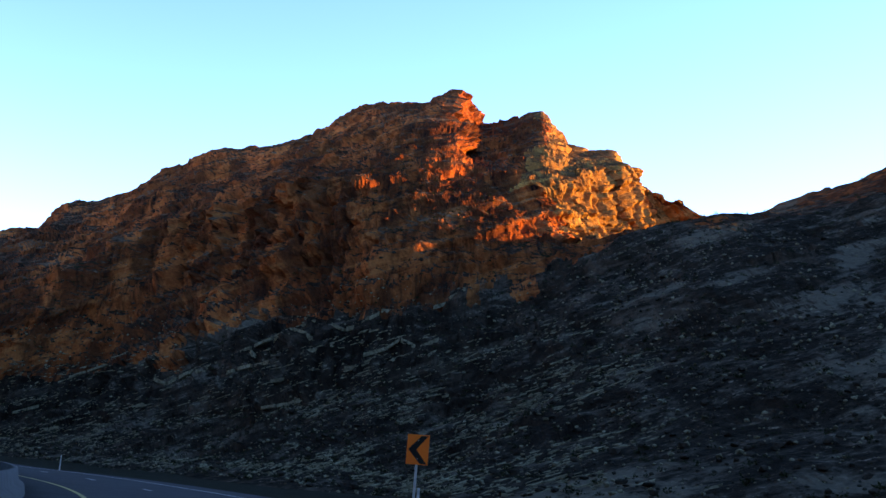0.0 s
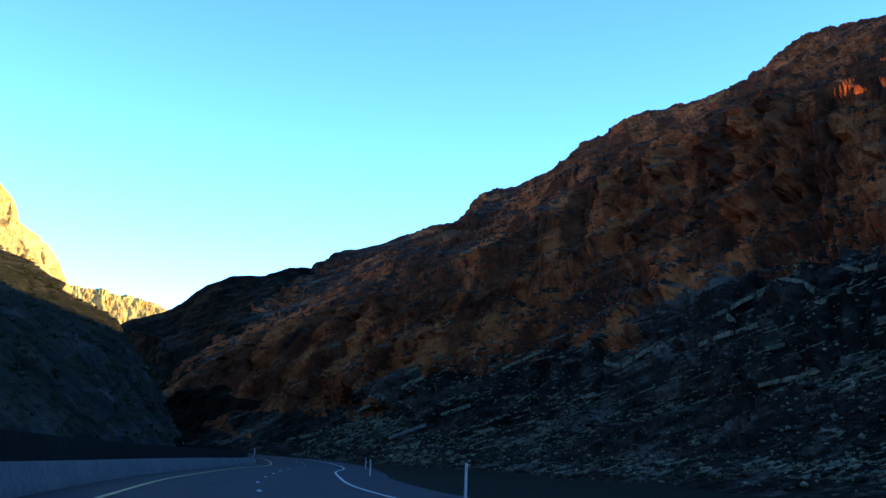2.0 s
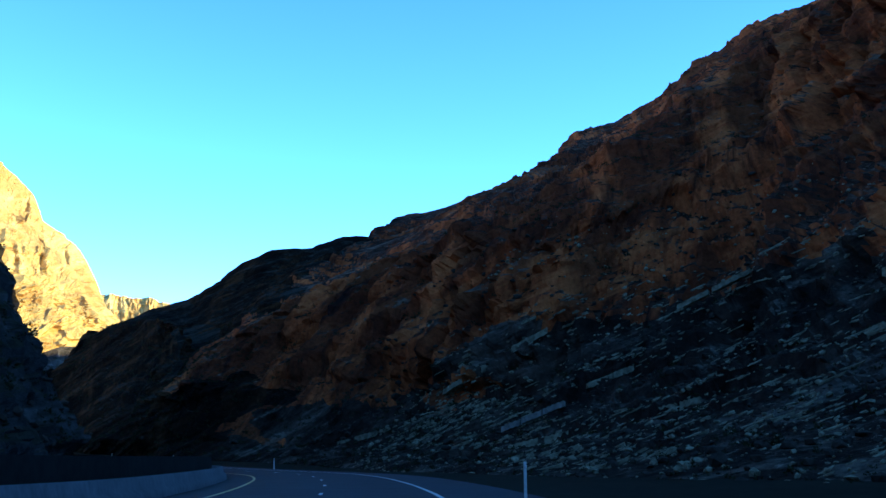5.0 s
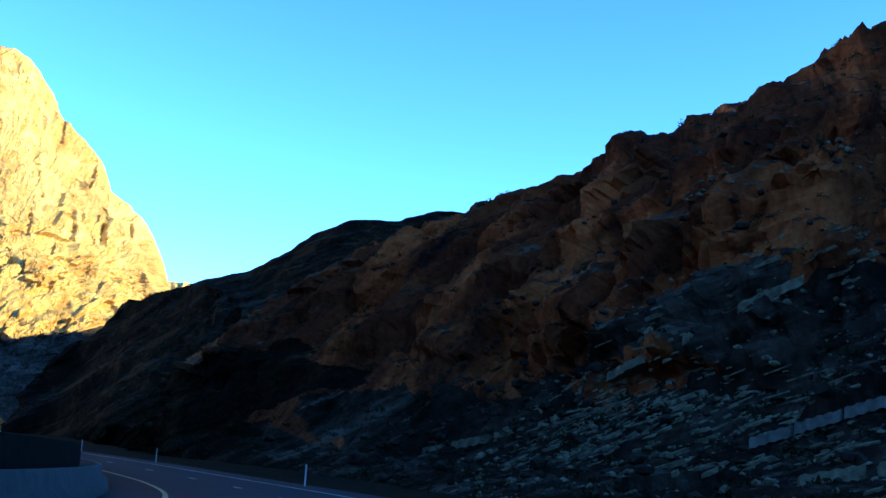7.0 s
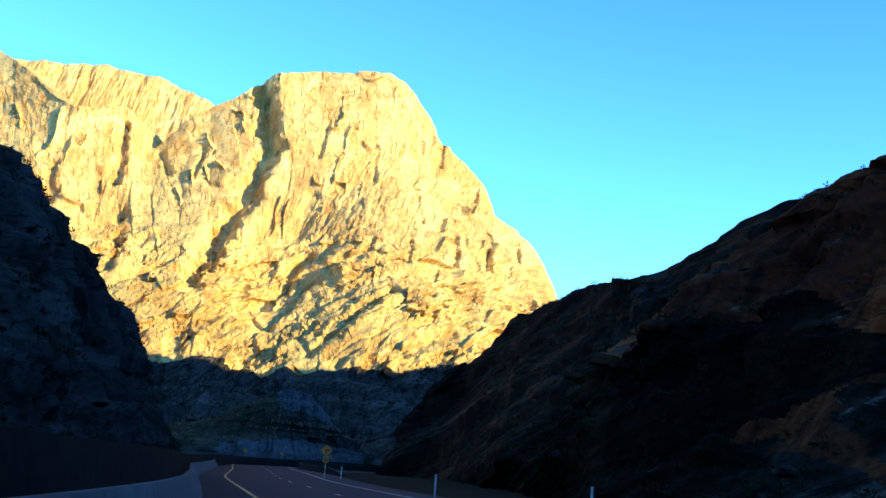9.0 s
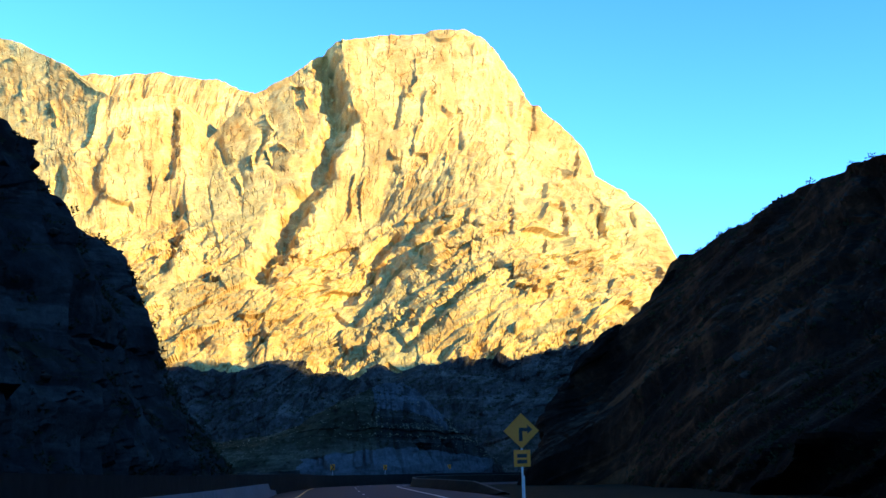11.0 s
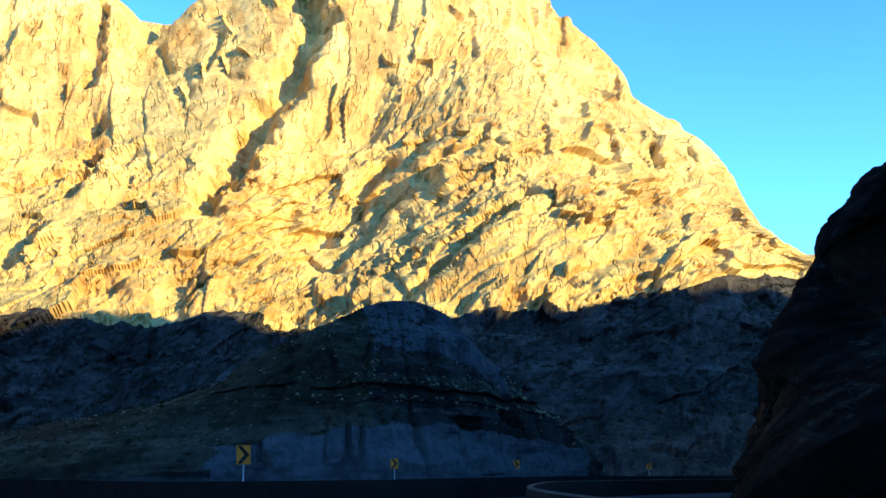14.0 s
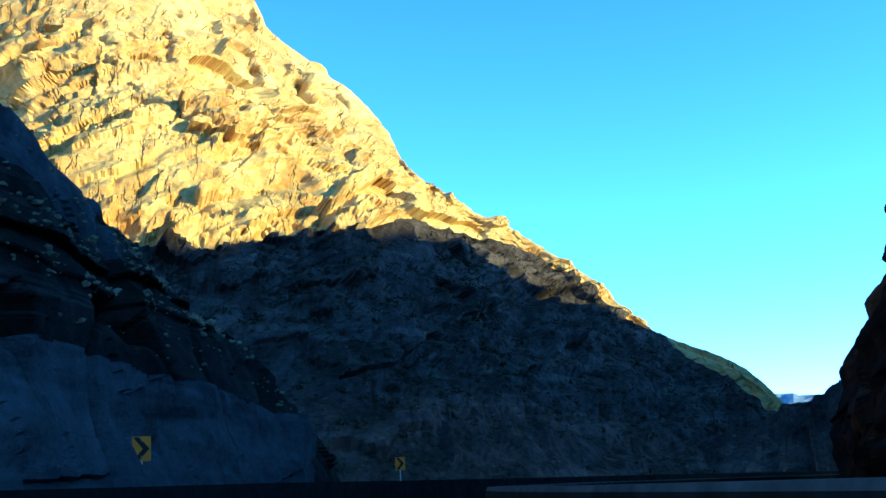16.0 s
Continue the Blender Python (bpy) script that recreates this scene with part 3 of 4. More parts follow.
B_SLOPE = [(-537, 376, 60), (-501, 395, 56), (-472, 414, 54), (-462, 422, 53), (-454, 429, 52), (-447, 436, 52), (-439, 444, 50), (-435, 455, 51), (-441, 473, 55), (-444, 489, 57), (-438, 500, 63), (-414, 500, 60),
           (-402, 508, 60), (-396, 517, 60), (-397, 535, 62), (-400, 554, 64), (-397, 567, 61), (-386, 560, 52), (-384, 572, 49), (-375, 579, 43), (-365, 578, 36), (-352, 573, 26), (-337, 567, 17), (-321, 557, -1)]
B_FOOT = [(-568, 381, 86), (-526, 401, 79), (-496, 422, 75), (-490, 433, 75), (-490, 446, 77), (-486, 456, 78), (-471, 462, 75), (-455, 467, 68), (-457, 485, 76), (-456, 497, 78), (-451, 511, 84), (-433, 518, 83),
          (-422, 529, 81), (-418, 542, 79), (-417, 559, 78), (-418, 578, 78), (-408, 582, 70), (-394, 575, 58), (-388, 580, 53), (-377, 582, 45), (-366, 580, 36), (-352, 574, 26), (-338, 568, 18), (-322, 559, -0)]
B_WALL = [(-632, 392, 141), (-580, 416, 129), (-532, 433, 114), (-511, 442, 104), (-508, 454, 105), (-503, 465, 104), (-500, 475, 102), (-497, 490, 111), (-484, 504, 117), (-474, 515, 118), (-464, 532, 121), (-462, 558, 127),
          (-461, 577, 124), (-453, 588, 113), (-446, 589, 105), (-435, 600, 93), (-413, 593, 71), (-403, 590, 62), (-392, 589, 54), (-379, 586, 44), (-367, 581, 37), (-353, 576, 27), (-339, 569, 19), (-322, 561, -0)]
B_RIM = [(-734, 409, 227), (-650, 434, 194), (-574, 448, 159), (-525, 451, 131), (-518, 460, 129), (-520, 475, 132), (-519, 486, 120), (-514, 499, 136), (-505, 516, 150), (-495, 528, 158), (-489, 551, 165), (-474, 571, 164),
         (-471, 587, 146), (-464, 607, 129), (-454, 601, 115), (-440, 615, 98), (-417, 601, 72), (-410, 602, 64), (-396, 595, 53), (-381, 589, 41.5), (-368, 583, 33), (-354, 577, 28), (-339, 570, 20), (-322, 562, 0)]
# gullies and rib feet: width, depth, then their line down the face
GULLIES = [
    (3.4, 9.0, ((-499, 519, 150), (-481, 511, 121), (-471, 497, 99), (-465, 485, 86), (-449, 463, 62))),
    (1.7, 4.0, ((-430, 504, 67), (-437, 499, 61), (-428, 478, 46))),
    (1.5, 3.5, ((-446, 506, 75), (-447, 501, 69), (-444, 496, 60))),
    (1.5, 3.5, ((-405, 509, 62), (-403, 495, 53), (-398, 470, 36))),
    (1.5, 3.2, ((-423, 517, 77), (-431, 509, 74), (-434, 506, 70))),
    (1.9, 4.5, ((-516, 471, 124), (-506, 466, 97), (-492, 460, 82))),
    (1.9, 4.0, ((-481, 454, 75), (-461, 439, 61))),
    (2.0, 3.5, ((-510, 442, 101), (-499, 436, 83))),
    (1.8, 3.5, ((-515, 433, 99), (-505, 428, 86))),
    (2.0, 3.0, ((-454, 429, 52), (-447, 421, 45))),
    (1.8, 3.5, ((-423, 442, 41), (-414, 436, 33))),
    (2.4, 2.5, ((-458, 515, 102), (-455, 508, 84)))]
NOTCHES = [(1.3, 3.0, ((-431, 562, 90), (-416, 547, 77))), (1.3, 3.4, ((-440, 589, 98), (-422, 571, 81))), (1.0, 2.2, ((-436, 603, 95), (-429, 595, 87))),
           (0.8, 2.2, ((-389, 512, 55), (-382, 505, 50))), (0.9, 2.2, ((-378, 510, 48), (-373, 504, 43))), (0.8, 2.0, ((-376, 515, 48), (-371, 508, 43))),
           (1.3, 2.2, ((-466, 612, 134), (-455, 596, 116))), (1.0, 1.9, ((-471, 593, 143), (-465, 585, 128))), (0.9, 1.7, ((-451, 559, 110), (-435, 548, 94))),
           (0.8, 1.4, ((-476, 535, 136), (-467, 524, 118))), (0.8, 1.4, ((-463, 548, 128), (-453, 540, 111))), (1.0, 2.2, ((-500, 496, 120), (-491, 486, 104))),
           (1.2, 2.2, ((-513, 486, 117), (-502, 483, 107))), (1.0, 2.2, ((-463, 492, 86), (-456, 482, 74))), (1.0, 2.2, ((-479, 432, 67), (-473, 428, 62))),
           (1.0, 2.2, ((-428, 519, 82), (-424, 513, 75))), (0.9, 2.0, ((-425, 534, 84), (-414, 523, 74)))]


def carve(p, gullies):
    """Cuts gullies into the cliff along polylines, with a rib standing out on their sunny side."""
    q = p.reshape(-1, 3).copy()
    into = np.array((-0.74, 0.62, -0.25))
    across = np.array((0.64, 0.77, 0.0))
    wander = 0.5 * vnoise(q / 5.0) + 0.15 * vnoise(q / 1.6)
    for width, depth, pts in gullies:
        near = np.full(len(q), 1e9)
        side = np.zeros(len(q))
        pts = np.asarray(pts, float) + (0, 0, 0.3)
        for a, b in zip(pts[:-1], pts[1:]):
            d = b - a
            f = np.clip(((q - a) @ d) / (d @ d), 0, 1)
            gap = q - a - f[:, None] * d
            gap = gap - (gap @ into)[:, None] * into * 0.8
            dist = np.linalg.norm(gap, axis=1)
            closer = dist < near
            near = np.where(closer, dist, near)
            side = np.where(closer, gap @ across, side)
        x = near / width + wander
        q = q + into * (depth * np.exp(-x ** 2))[:, None]
        x = (side - 2.2 * width) / (1.6 * width) + wander
        q = q - into * (0.45 * depth * np.exp(-x ** 2) * np.exp(-(near / (3.5 * width)) ** 2))[:, None]
    return q.reshape(p.shape)


def crag_relief(p, v, u):
    """The cliff's own relief: an upright jointed wall above, a broken slope with slanting ribs and ledges below."""
    n = -grid_normals(p)
    nn = n.reshape(-1, 3)
    out = nn.copy()
    out[:, 2] *= 0.3
    out /= np.linalg.norm(out, axis=1)[:, None]
    q = p.reshape(-1, 3)
    g = strike_coords(p).reshape(-1, 3) + 34.6
    warp = np.stack([fbm(q / 22 + s, 3) for s in (0, 40, 80)], 1)
    high = np.interp(v, (0.50, 0.57), (0, 1)).reshape(-1) * np.interp(v, (0.86, 0.93), (1, 0.3)).reshape(-1)
    low = np.interp(v, (0.0, 0.10, 0.50, 0.57), (0.3, 1, 1, 0)).reshape(-1)
    edge = np.broadcast_to(np.interp(u, (0.8, 0.92), (1, 0.35)), v.shape).reshape(-1)
    worn = np.clip(0.35 + 1.1 * fbm(g / np.array([21, 21, 30]) + 9, 3), 0.12, 1.2)
    d = 1.6 * (ridged(q / np.array([48, 48, 70]) + warp * 0.3, 3) - 0.6) * edge
    # the wall: tall sound faces, narrow joints, a few open clefts
    w = 0.42 * blocks(g / np.array([7.0, 9.0, 34.0]) + warp * 0.1, 0.8)
    w = w + worn * (0.42 * blocks(g / np.array([2.6, 3.2, 11.0]) + warp * 0.2) + 0.3 * blocks(g / np.array([1.2, 1.5, 4.6]) + warp * 0.2))
    slit = ridged(g / np.array([5.0, 5.0, 26]) + warp * 0.3, 1)
    lone = np.clip(fbm(g / np.array([8, 8, 10]) + 5, 2) * 3.0 - 0.4, 0, 1)
    w = w - 2.6 * lone * np.clip((slit - 0.84) / 0.16, 0, 1)
    level = (q[:, 2] + 3 * warp[:, 0]) / 13.0
    step = level - np.floor(level)
    w = w + 0.55 * worn * (np.clip(step * 5, 0, 1) - step)
    # the slope below: slabs and ribs that climb to the one side, rubble between them
    strike = strike_coords(p)[:, 0, 0]
    dip = np.interp(u[:, 0], (0.0, 0.45, 0.62, 0.8), (0.6, 0.6, 0.3, 0.12))
    climb = np.broadcast_to(np.cumsum(dip * np.gradient(strike))[:, None], v.shape).reshape(-1)
    r = np.stack([g[:, 0], g[:, 1], g[:, 2] - climb], 1)
    rubble = np.clip(0.55 + 1.0 * fbm(g / np.array([15, 15, 10]) + 31, 3), 0.15, 1.3)
    k = 1.5 * blocks(r / np.array([13.0, 9.0, 6.0]) + warp * 0.2, 1.0) + rubble * (0.85 * blocks(r / np.array([4.2, 4.0, 2.0]) + warp * 0.2) + 0.5 * blocks(r / np.array([1.9, 1.8, 1.1]) + warp * 0.3))
    level = (r[:, 2] + 3 * warp[:, 1]) / 7.0
    step = level - np.floor(level)
    k = k + 1.3 * (np.clip(step * 4, 0, 1) - step) * (0.5 + rubble)
    d = d + edge * (w * high + k * low) + 0.14 * fbm(q / np.array([2.0, 2.0, 1.6]), 3, 0.6) * (1 + low)
    d = 0.6 * d + 0.4 * soften(d.reshape(p.shape[:2]).copy(), 1).reshape(-1)
    return (q + out * d[:, None]).reshape(p.shape)


B_NU, B_NV = 1180, 520
B_P, B_V = loft([np.asarray(B_TOE, float) + (14, -12, -13), B_TOE, B_SHADE_LINE, B_SLOPE, B_FOOT, B_WALL, B_RIM] + back_rows(B_RIM, (-0.5, 0.87), ((30, 0.97), (200, 0.1))),
                B_NU, B_NV, (0, 0.05, 0.20, 0.38, 0.54, 0.74, 0.92, 0.95, 1), (0.085, 0.97))
B_P = carve(crag_relief(soften(B_P.copy(), 6), B_V, np.linspace(0, 1, B_NU)[:, None]), GULLIES + NOTCHES)
mount_b = link_mesh("sunlit_cliff", B_P.reshape(-1, 3), grid_faces(B_NU, B_NV), GOLD_ROCK, smooth_faces=False)
mount_b.data.attributes.new("strike", "FLOAT_VECTOR", "POINT").data.foreach_set("vector", strike_coords(B_P).astype(np.float32).ravel())
tagged(mount_b, "tall golden limestone cliff lit by low sun above a shaded foot", "mountain", kind="structure")
# below the shadow's edge the shade is painted into the cliff's foot
paint_rows(mount_b, B_NU, B_NV, BRUSH_SHADE_ROCK, ((-0.1, 1.1, -0.1, 0.2),), 0.006)

# the shaded hill on the inner side
C_TOE = [(-36, 20, -3), (-58, 100, -3), (-76, 160, -3), (-98, 195, -3), (-126, 226, -3), (-159, 254, -3), (-190, 276, -3), (-219, 303, -3),
         (-243, 324, -3), (-260, 338, -3), (-273, 348, -3), (-286, 358, -2)]
C_EDGE = [(-60, 10, 15), (-80, 90, 16), (-98, 150, 16), (-112, 203, 14), (-135, 226, 22), (-165, 243, 32), (-203, 278, 25), (-228, 298, 23.5),
          (-251, 319, 20), (-267, 333, 11.5), (-275, 341, 7), (-284, 351, 2)]
C_TOP = [(-100, 0, 30), (-120, 70, 30), (-135, 130, 30), (-150, 180, 30), (-170, 205, 38), (-200, 225, 42), (-236, 246, 38), (-258, 268, 34),
         (-278, 296, 24), (-290, 315, 14), (-296, 328, 7), (-300, 342, 1)]
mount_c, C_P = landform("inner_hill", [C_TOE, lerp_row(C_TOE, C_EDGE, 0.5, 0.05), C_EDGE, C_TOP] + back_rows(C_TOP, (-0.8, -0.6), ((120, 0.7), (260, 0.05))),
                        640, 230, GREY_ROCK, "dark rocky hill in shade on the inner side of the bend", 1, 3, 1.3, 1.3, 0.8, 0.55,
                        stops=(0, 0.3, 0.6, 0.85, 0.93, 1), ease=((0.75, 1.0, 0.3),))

# the low mound with its road cut
F_TOE = [(-366, 355, 0), (-342, 366, 0), (-321, 377, 1), (-309, 387, 2), (-307.5, 394, 2.6), (-308.5, 401, 3), (-310.5, 409, 3), (-312.5, 417, 3), (-316, 425, 2)]
F_CUT = [(-368, 359, 3), (-344, 370, 4), (-323, 380, 5), (-310.4, 388.3, 6.6), (-308.8, 394.4, 7.2), (-309.7, 401.2, 7.1), (-311.7, 408.6, 6.6), (-313.7, 416.5, 6.2), (-316.8, 424, 4)]
F_TOP = [(-378, 380, 6), (-354, 387, 9), (-330, 389, 10.3), (-318, 394, 15), (-317, 400, 17.4), (-317, 406, 16.6), (-316.8, 411.5, 12.5), (-316.8, 418, 8.5), (-318.5, 425, 5)]
def jut(p):
    """Two level beds that stand a little out of the mound's face, with a hollow under each."""
    q = p.copy()
    wave = 0.45 * vnoise(np.c_[p[..., 0].ravel() / 3, p[..., 1].ravel() / 3, np.zeros(p[..., 0].size)]).reshape(p.shape[:2])
    z = p[..., 2] + wave
    for low, high, out in ((10.2, 11.6, 0.34), (9.2, 9.8, 0.14)):
        out = out * np.interp(z, (low - 0.9, low - 0.12, low, high), (0, -0.5, 1, 0))
        q[..., 0] += 0.92 * out
        q[..., 1] -= 0.3 * out
    return q


mound, F_P = landform("road_cut_mound", [F_TOE, F_CUT, lerp_row(F_CUT, F_TOP, 0.55, 0.14), F_TOP] + back_rows(F_TOP, (-0.75, 0.45), ((14, 0.9), (45, 0.1))),
                      400, 260, BEDDED_ROCK, "low grey mound with a pale cut rock face beside the road", 1, 4, 0.35, 0.12, 0.35, 0.3,
                      stops=(0, 0.22, 0.55, 0.8, 0.88, 1), block=0.3, beds=0.4, bed=(0.03, 0.02), shape=jut)
paint_rows(mound, 400, 260, SAGE_ROCK, ((-0.1, 0.44, 0.15, 1.1),), 0.03)
paint_rows(mound, 400, 260, CUT_ROCK, ((0.30, 0.9, 0.0, 0.215), (0.44, 0.74, 0.49, 0.92)), 0.008)

# unseen walls behind the start and on the inner side, added to block sky light
S_TOE = [(260, -120, -4), (150, -175, -4), (40, -205, -4), (-60, -190, -4), (-130, -130, -4), (-180, -40, -4), (-215, 60, -4), (-260, 150, -4), (-330, 215, -4), (-420, 255, -4)]
S_TOP = [(330, -220, 110), (180, -290, 130), (40, -320, 140), (-120, -300, 150), (-250, -210, 165), (-310, -80, 175), (-345, 30, 175), (-390, 110, 170), (-450, 160, 165), (-560, 190, 160)]
walls, S_P = landform("sky_blocking_wall", [S_TOE, lerp_row(S_TOE, S_TOP, 0.5, 0.06), S_TOP] + back_rows(S_TOP, (-0.5, -0.8), ((60, 0.95), (300, 0.1))),
                      360, 120, BRUSH_SHADE_ROCK, "unseen brushy rock walls added behind the road's start to block sky light", -1, 8, 5.0, 3.0, 2.0, 1.0)

# far ridges
R_TOP = np.array([(-760, 830, 128), (-700, 850, 124), (-627, 888, 118), (-600, 908, 114), (-570, 928, 108), (-530, 955, 82), (-490, 980, 45)], float)
R_TOE = R_TOP + np.array((95, -110, 0))
R_TOE[:, 2] = 0
far_r, _ = landform("far_ridge", [R_TOE, lerp_row(R_TOE, R_TOP, 0.55, -0.06), R_TOP] + back_rows(R_TOP, (-0.5, 0.85), ((40, 0.95), (200, 0.1))), 300, 120, GOLD_ROCK,
                    "far golden rock ridge in the sun beyond the bend", -1, 11, 5.0, 3.0, 2.0, 0.8, block=1.2)
E_TOP = np.array([(-850, 440, 228), (-823, 509, 234), (-806, 551, 239), (-792, 580, 242), (-780, 603, 245), (-767, 627, 243.5), (-754, 648, 236), (-738, 671, 222), (-715, 705, 190)], float)
E_TOE = E_TOP + np.array((70, -70, 0))
E_TOE[:, 2] = 60
far_b, _ = landform("far_plateau", [E_TOE, E_TOP] + back_rows(E_TOP, (-0.8, 0.6), ((120, 0.9), (400, 0.1))), 260, 120, GOLD_ROCK,
                    "pale sunlit plateau behind the cliff", -1, 5, 2.5, 1.5, 1, 0.5)
L_TOE = [(-345, 500, -4), (-326, 520, -4), (-312, 524, -4), (-290, 526, -4), (-250, 520, -4)]
L_TOP = [(-352, 535, 4), (-327, 534, 13), (-320, 537, 16), (-300, 545, 25), (-250, 550, 40)]
far_l, _ = landform("far_slope", [L_TOE, lerp_row(L_TOE, L_TOP, 0.5, 0.1), L_TOP] + back_rows(L_TOP, (0.2, 0.98), ((40, 0.9), (120, 0.1))), 160, 80, BRUSH_SHADE_ROCK,
                    "low brushy slope that closes the far end of the gorge", -1, 9, 1.0, 0.6, 0.4, 0.4)
H_TOE = [(-1500, 1500, -20), (-900, 1750, -20), (-600, 1900, -20), (-300, 2000, -20), (200, 2000, -20)]
H_TOP = [(-1500, 1800, 150), (-950, 1950, 150), (-640, 2050, 133), (-300, 2250, 150), (200, 2250, 170)]
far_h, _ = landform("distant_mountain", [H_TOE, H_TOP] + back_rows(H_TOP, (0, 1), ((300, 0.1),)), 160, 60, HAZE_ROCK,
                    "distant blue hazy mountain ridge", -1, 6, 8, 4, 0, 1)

# ---------------------------------------------------------------- ground and road
axis = np.r_[-3000, -2200, -1500, -1100, np.arange(-800, 700, 6.0), 800, 1100, 1600, 2300, 3000]
gx, gy = np.meshgrid(axis, axis + 250, indexing="ij")
xy = np.stack([gx.ravel(), gy.ravel()], 1)
gz = road_level(xy) - 0.35
gdist = np.empty(len(xy))
for k in range(0, len(xy), 4000):
    gdist[k:k + 4000] = np.sqrt(((xy[k:k + 4000, None, :] - road[None, ::3, :2]) ** 2).sum(2).min(1))
gz = gz + np.clip(gdist - 14, 0, 60) / 60 * (0.8 * fbm(np.c_[xy / 20, np.zeros(len(xy))], 3))
tagged(link_mesh("ground", np.c_[xy, gz], grid_faces(len(axis), len(axis)), SOIL),
       "stony desert ground on the canyon floor", "ground", kind="structure")


def ribbon(name, offsets, mat, label, category, kind="structure", first=0, last=None, parent=None):
    """A strip along the road with the given cross-section of (offset, height)."""
    rows = np.stack([beside(o, h, first, last) for o, h in offsets], 1)
    ob = link_mesh(name, rows.reshape(-1, 3), grid_faces(rows.shape[0], rows.shape[1]), mat, parent)
    if not parent:
        tagged(ob, label, category, kind=kind)
    return ob


ribbon("road", [(-7.2, -0.3), (-7.2, 0.0), (-1.7, 0.04), (2.6, 0.0), (5.2, -0.06), (6.0, -0.36)], ASPHALT, "dark two-lane asphalt road running through the canyon", "road")
ribbon("edge_line", [(1.9, 0.016), (2.05, 0.016)], WHITE_PAINT, "white painted edge line on the asphalt", "road marking")
ribbon("yellow_line", [(-5.45, 0.03), (-5.3, 0.03)], YELLOW_PAINT, "yellow painted edge line beside the barrier", "road marking", last=along(450))
ribbon("median_barrier", [(-7.0, -0.02), (-7.05, 0.25), (-7.22, 0.36), (-7.29, 0.72), (-7.45, 0.72), (-7.52, 0.36), (-7.7, 0.25), (-7.75, -0.3)], CONCRETE,
       "pale concrete median barrier along the road", "barrier", last=along(425))
# the dark wall behind it grows along the first bend
tall = np.interp(np.arange(len(road)), (along(100), along(135), along(380), along(425), along(465), along(500), along(530)), (1.45, 1.4, 1.25, 1.25, 1.2, 1.3, 1.5))
inward = np.interp(np.arange(len(road)), (along(400), along(445)), (0.0, 2.2))[:, None] * right
wall_rows = np.stack([beside(o, 0.0) + np.c_[inward, h * tall + d] for o, h, d in
                      ((-7.95, 0, -0.4), (-8.0, 1, 0), (-8.35, 1, 0), (-8.4, 0, -0.4))], 1)
tagged(link_mesh("retaining_wall", wall_rows.reshape(-1, 3), grid_faces(len(road), 4), DARK_CONCRETE),
       "dark retaining wall behind the median barrier", "wall", kind="structure")


# ---------------------------------------------------------------- stones and brush
def ico():
    bm = bmesh.new()
    bmesh.ops.create_icosphere(bm, subdivisions=1, radius=1)
    v = np.array([x.co[:] for x in bm.verts])
    f = np.array([[x.index for x in y.verts] for y in bm.faces])
    bm.free()
    return v, f


ICO_V, ICO_F = ico()
rng = np.random.default_rng(7)


def stone_shapes(count):
    """Angular stones: points of a ball pulled onto a few flat sides."""
    shapes = []
    for _ in range(count):
        v = ICO_V.copy()
        for _ in range(7):
            n = rng.normal(size=3)
            n /= np.linalg.norm(n)
            over = np.maximum(v @ n - rng.uniform(0.35, 0.75), 0)
            v = v - over[:, None] * n
        shapes.append(v * np.array((1, rng.uniform(0.6, 1), rng.uniform(0.45, 0.85))))
    return shapes


STONES = stone_shapes(12)


def picks(sheet, count, low, high, left=0.0, right=1.0):
    """Random places on a landform's sheet, between two heights of it."""
    nu, nv, _ = sheet.shape
    i = rng.integers(int(nu * left), int((nu - 1) * right), count)
    j = (nv * low + (rng.random(count) ** 1.0) * nv * (high - low)).astype(int)
    return sheet[i, np.clip(j, 0, nv - 2)]


def stones(name, places, sizes, mat, label):
    verts, faces, base = [], [], 0
    for p, r in zip(places, sizes):
        v = STONES[rng.integers(len(STONES))]
        a = rng.uniform(0, 6.28)
        c, s_ = math.cos(a), math.sin(a)
        w = np.stack([v[:, 0] * c - v[:, 1] * s_, v[:, 0] * s_ + v[:, 1] * c, v[:, 2]], 1) * r
        verts.append(w + p + (0, 0, 0.25 * r))
        faces.append(ICO_F + base)
        base += len(v)
    ob = link_mesh(name, np.concatenate(verts), np.concatenate(faces), mat, smooth_faces=False)
    return tagged(ob, label, "stones", kind="stuff")


def brush(name, places, sizes, label, leaves=26):
    """Low desert bushes of many small narrow leaves on a dome."""
    n = len(places)
    d = rng.normal(size=(n, leaves, 3))
    d[..., 2] = np.abs(d[..., 2]) * 0.8 + 0.1
    d /= np.linalg.norm(d, axis=2, keepdims=True)
    root = places[:, None, :] + d * sizes[:, None, None] * rng.uniform(0.1, 0.75, (n, leaves, 1))
    side = np.cross(d, rng.normal(size=(n, leaves, 3)))
    side /= np.linalg.norm(side, axis=2, keepdims=True)
    size = sizes[:, None, None]
    tri = np.stack([root - side * size * 0.13, root + side * size * 0.13, root + d * size * rng.uniform(0.2, 0.4, (n, leaves, 1))], 2)
    ob = link_mesh(name, tri.reshape(-1, 3), np.arange(n * leaves * 3).reshape(-1, 3), BRUSH, smooth_faces=False)
    return tagged(ob, label, "bushes", kind="stuff")


def sizes_of(count, low, high):
    return low * (high / low) ** (rng.random(count) ** 2)


stones("scree", picks(A_P, 5200, 0.03, 0.38, 0.10, 0.57), sizes_of(5200, 0.15, 0.8), BROWN_ROCK, "loose brown stones strewn over the shaded slope")
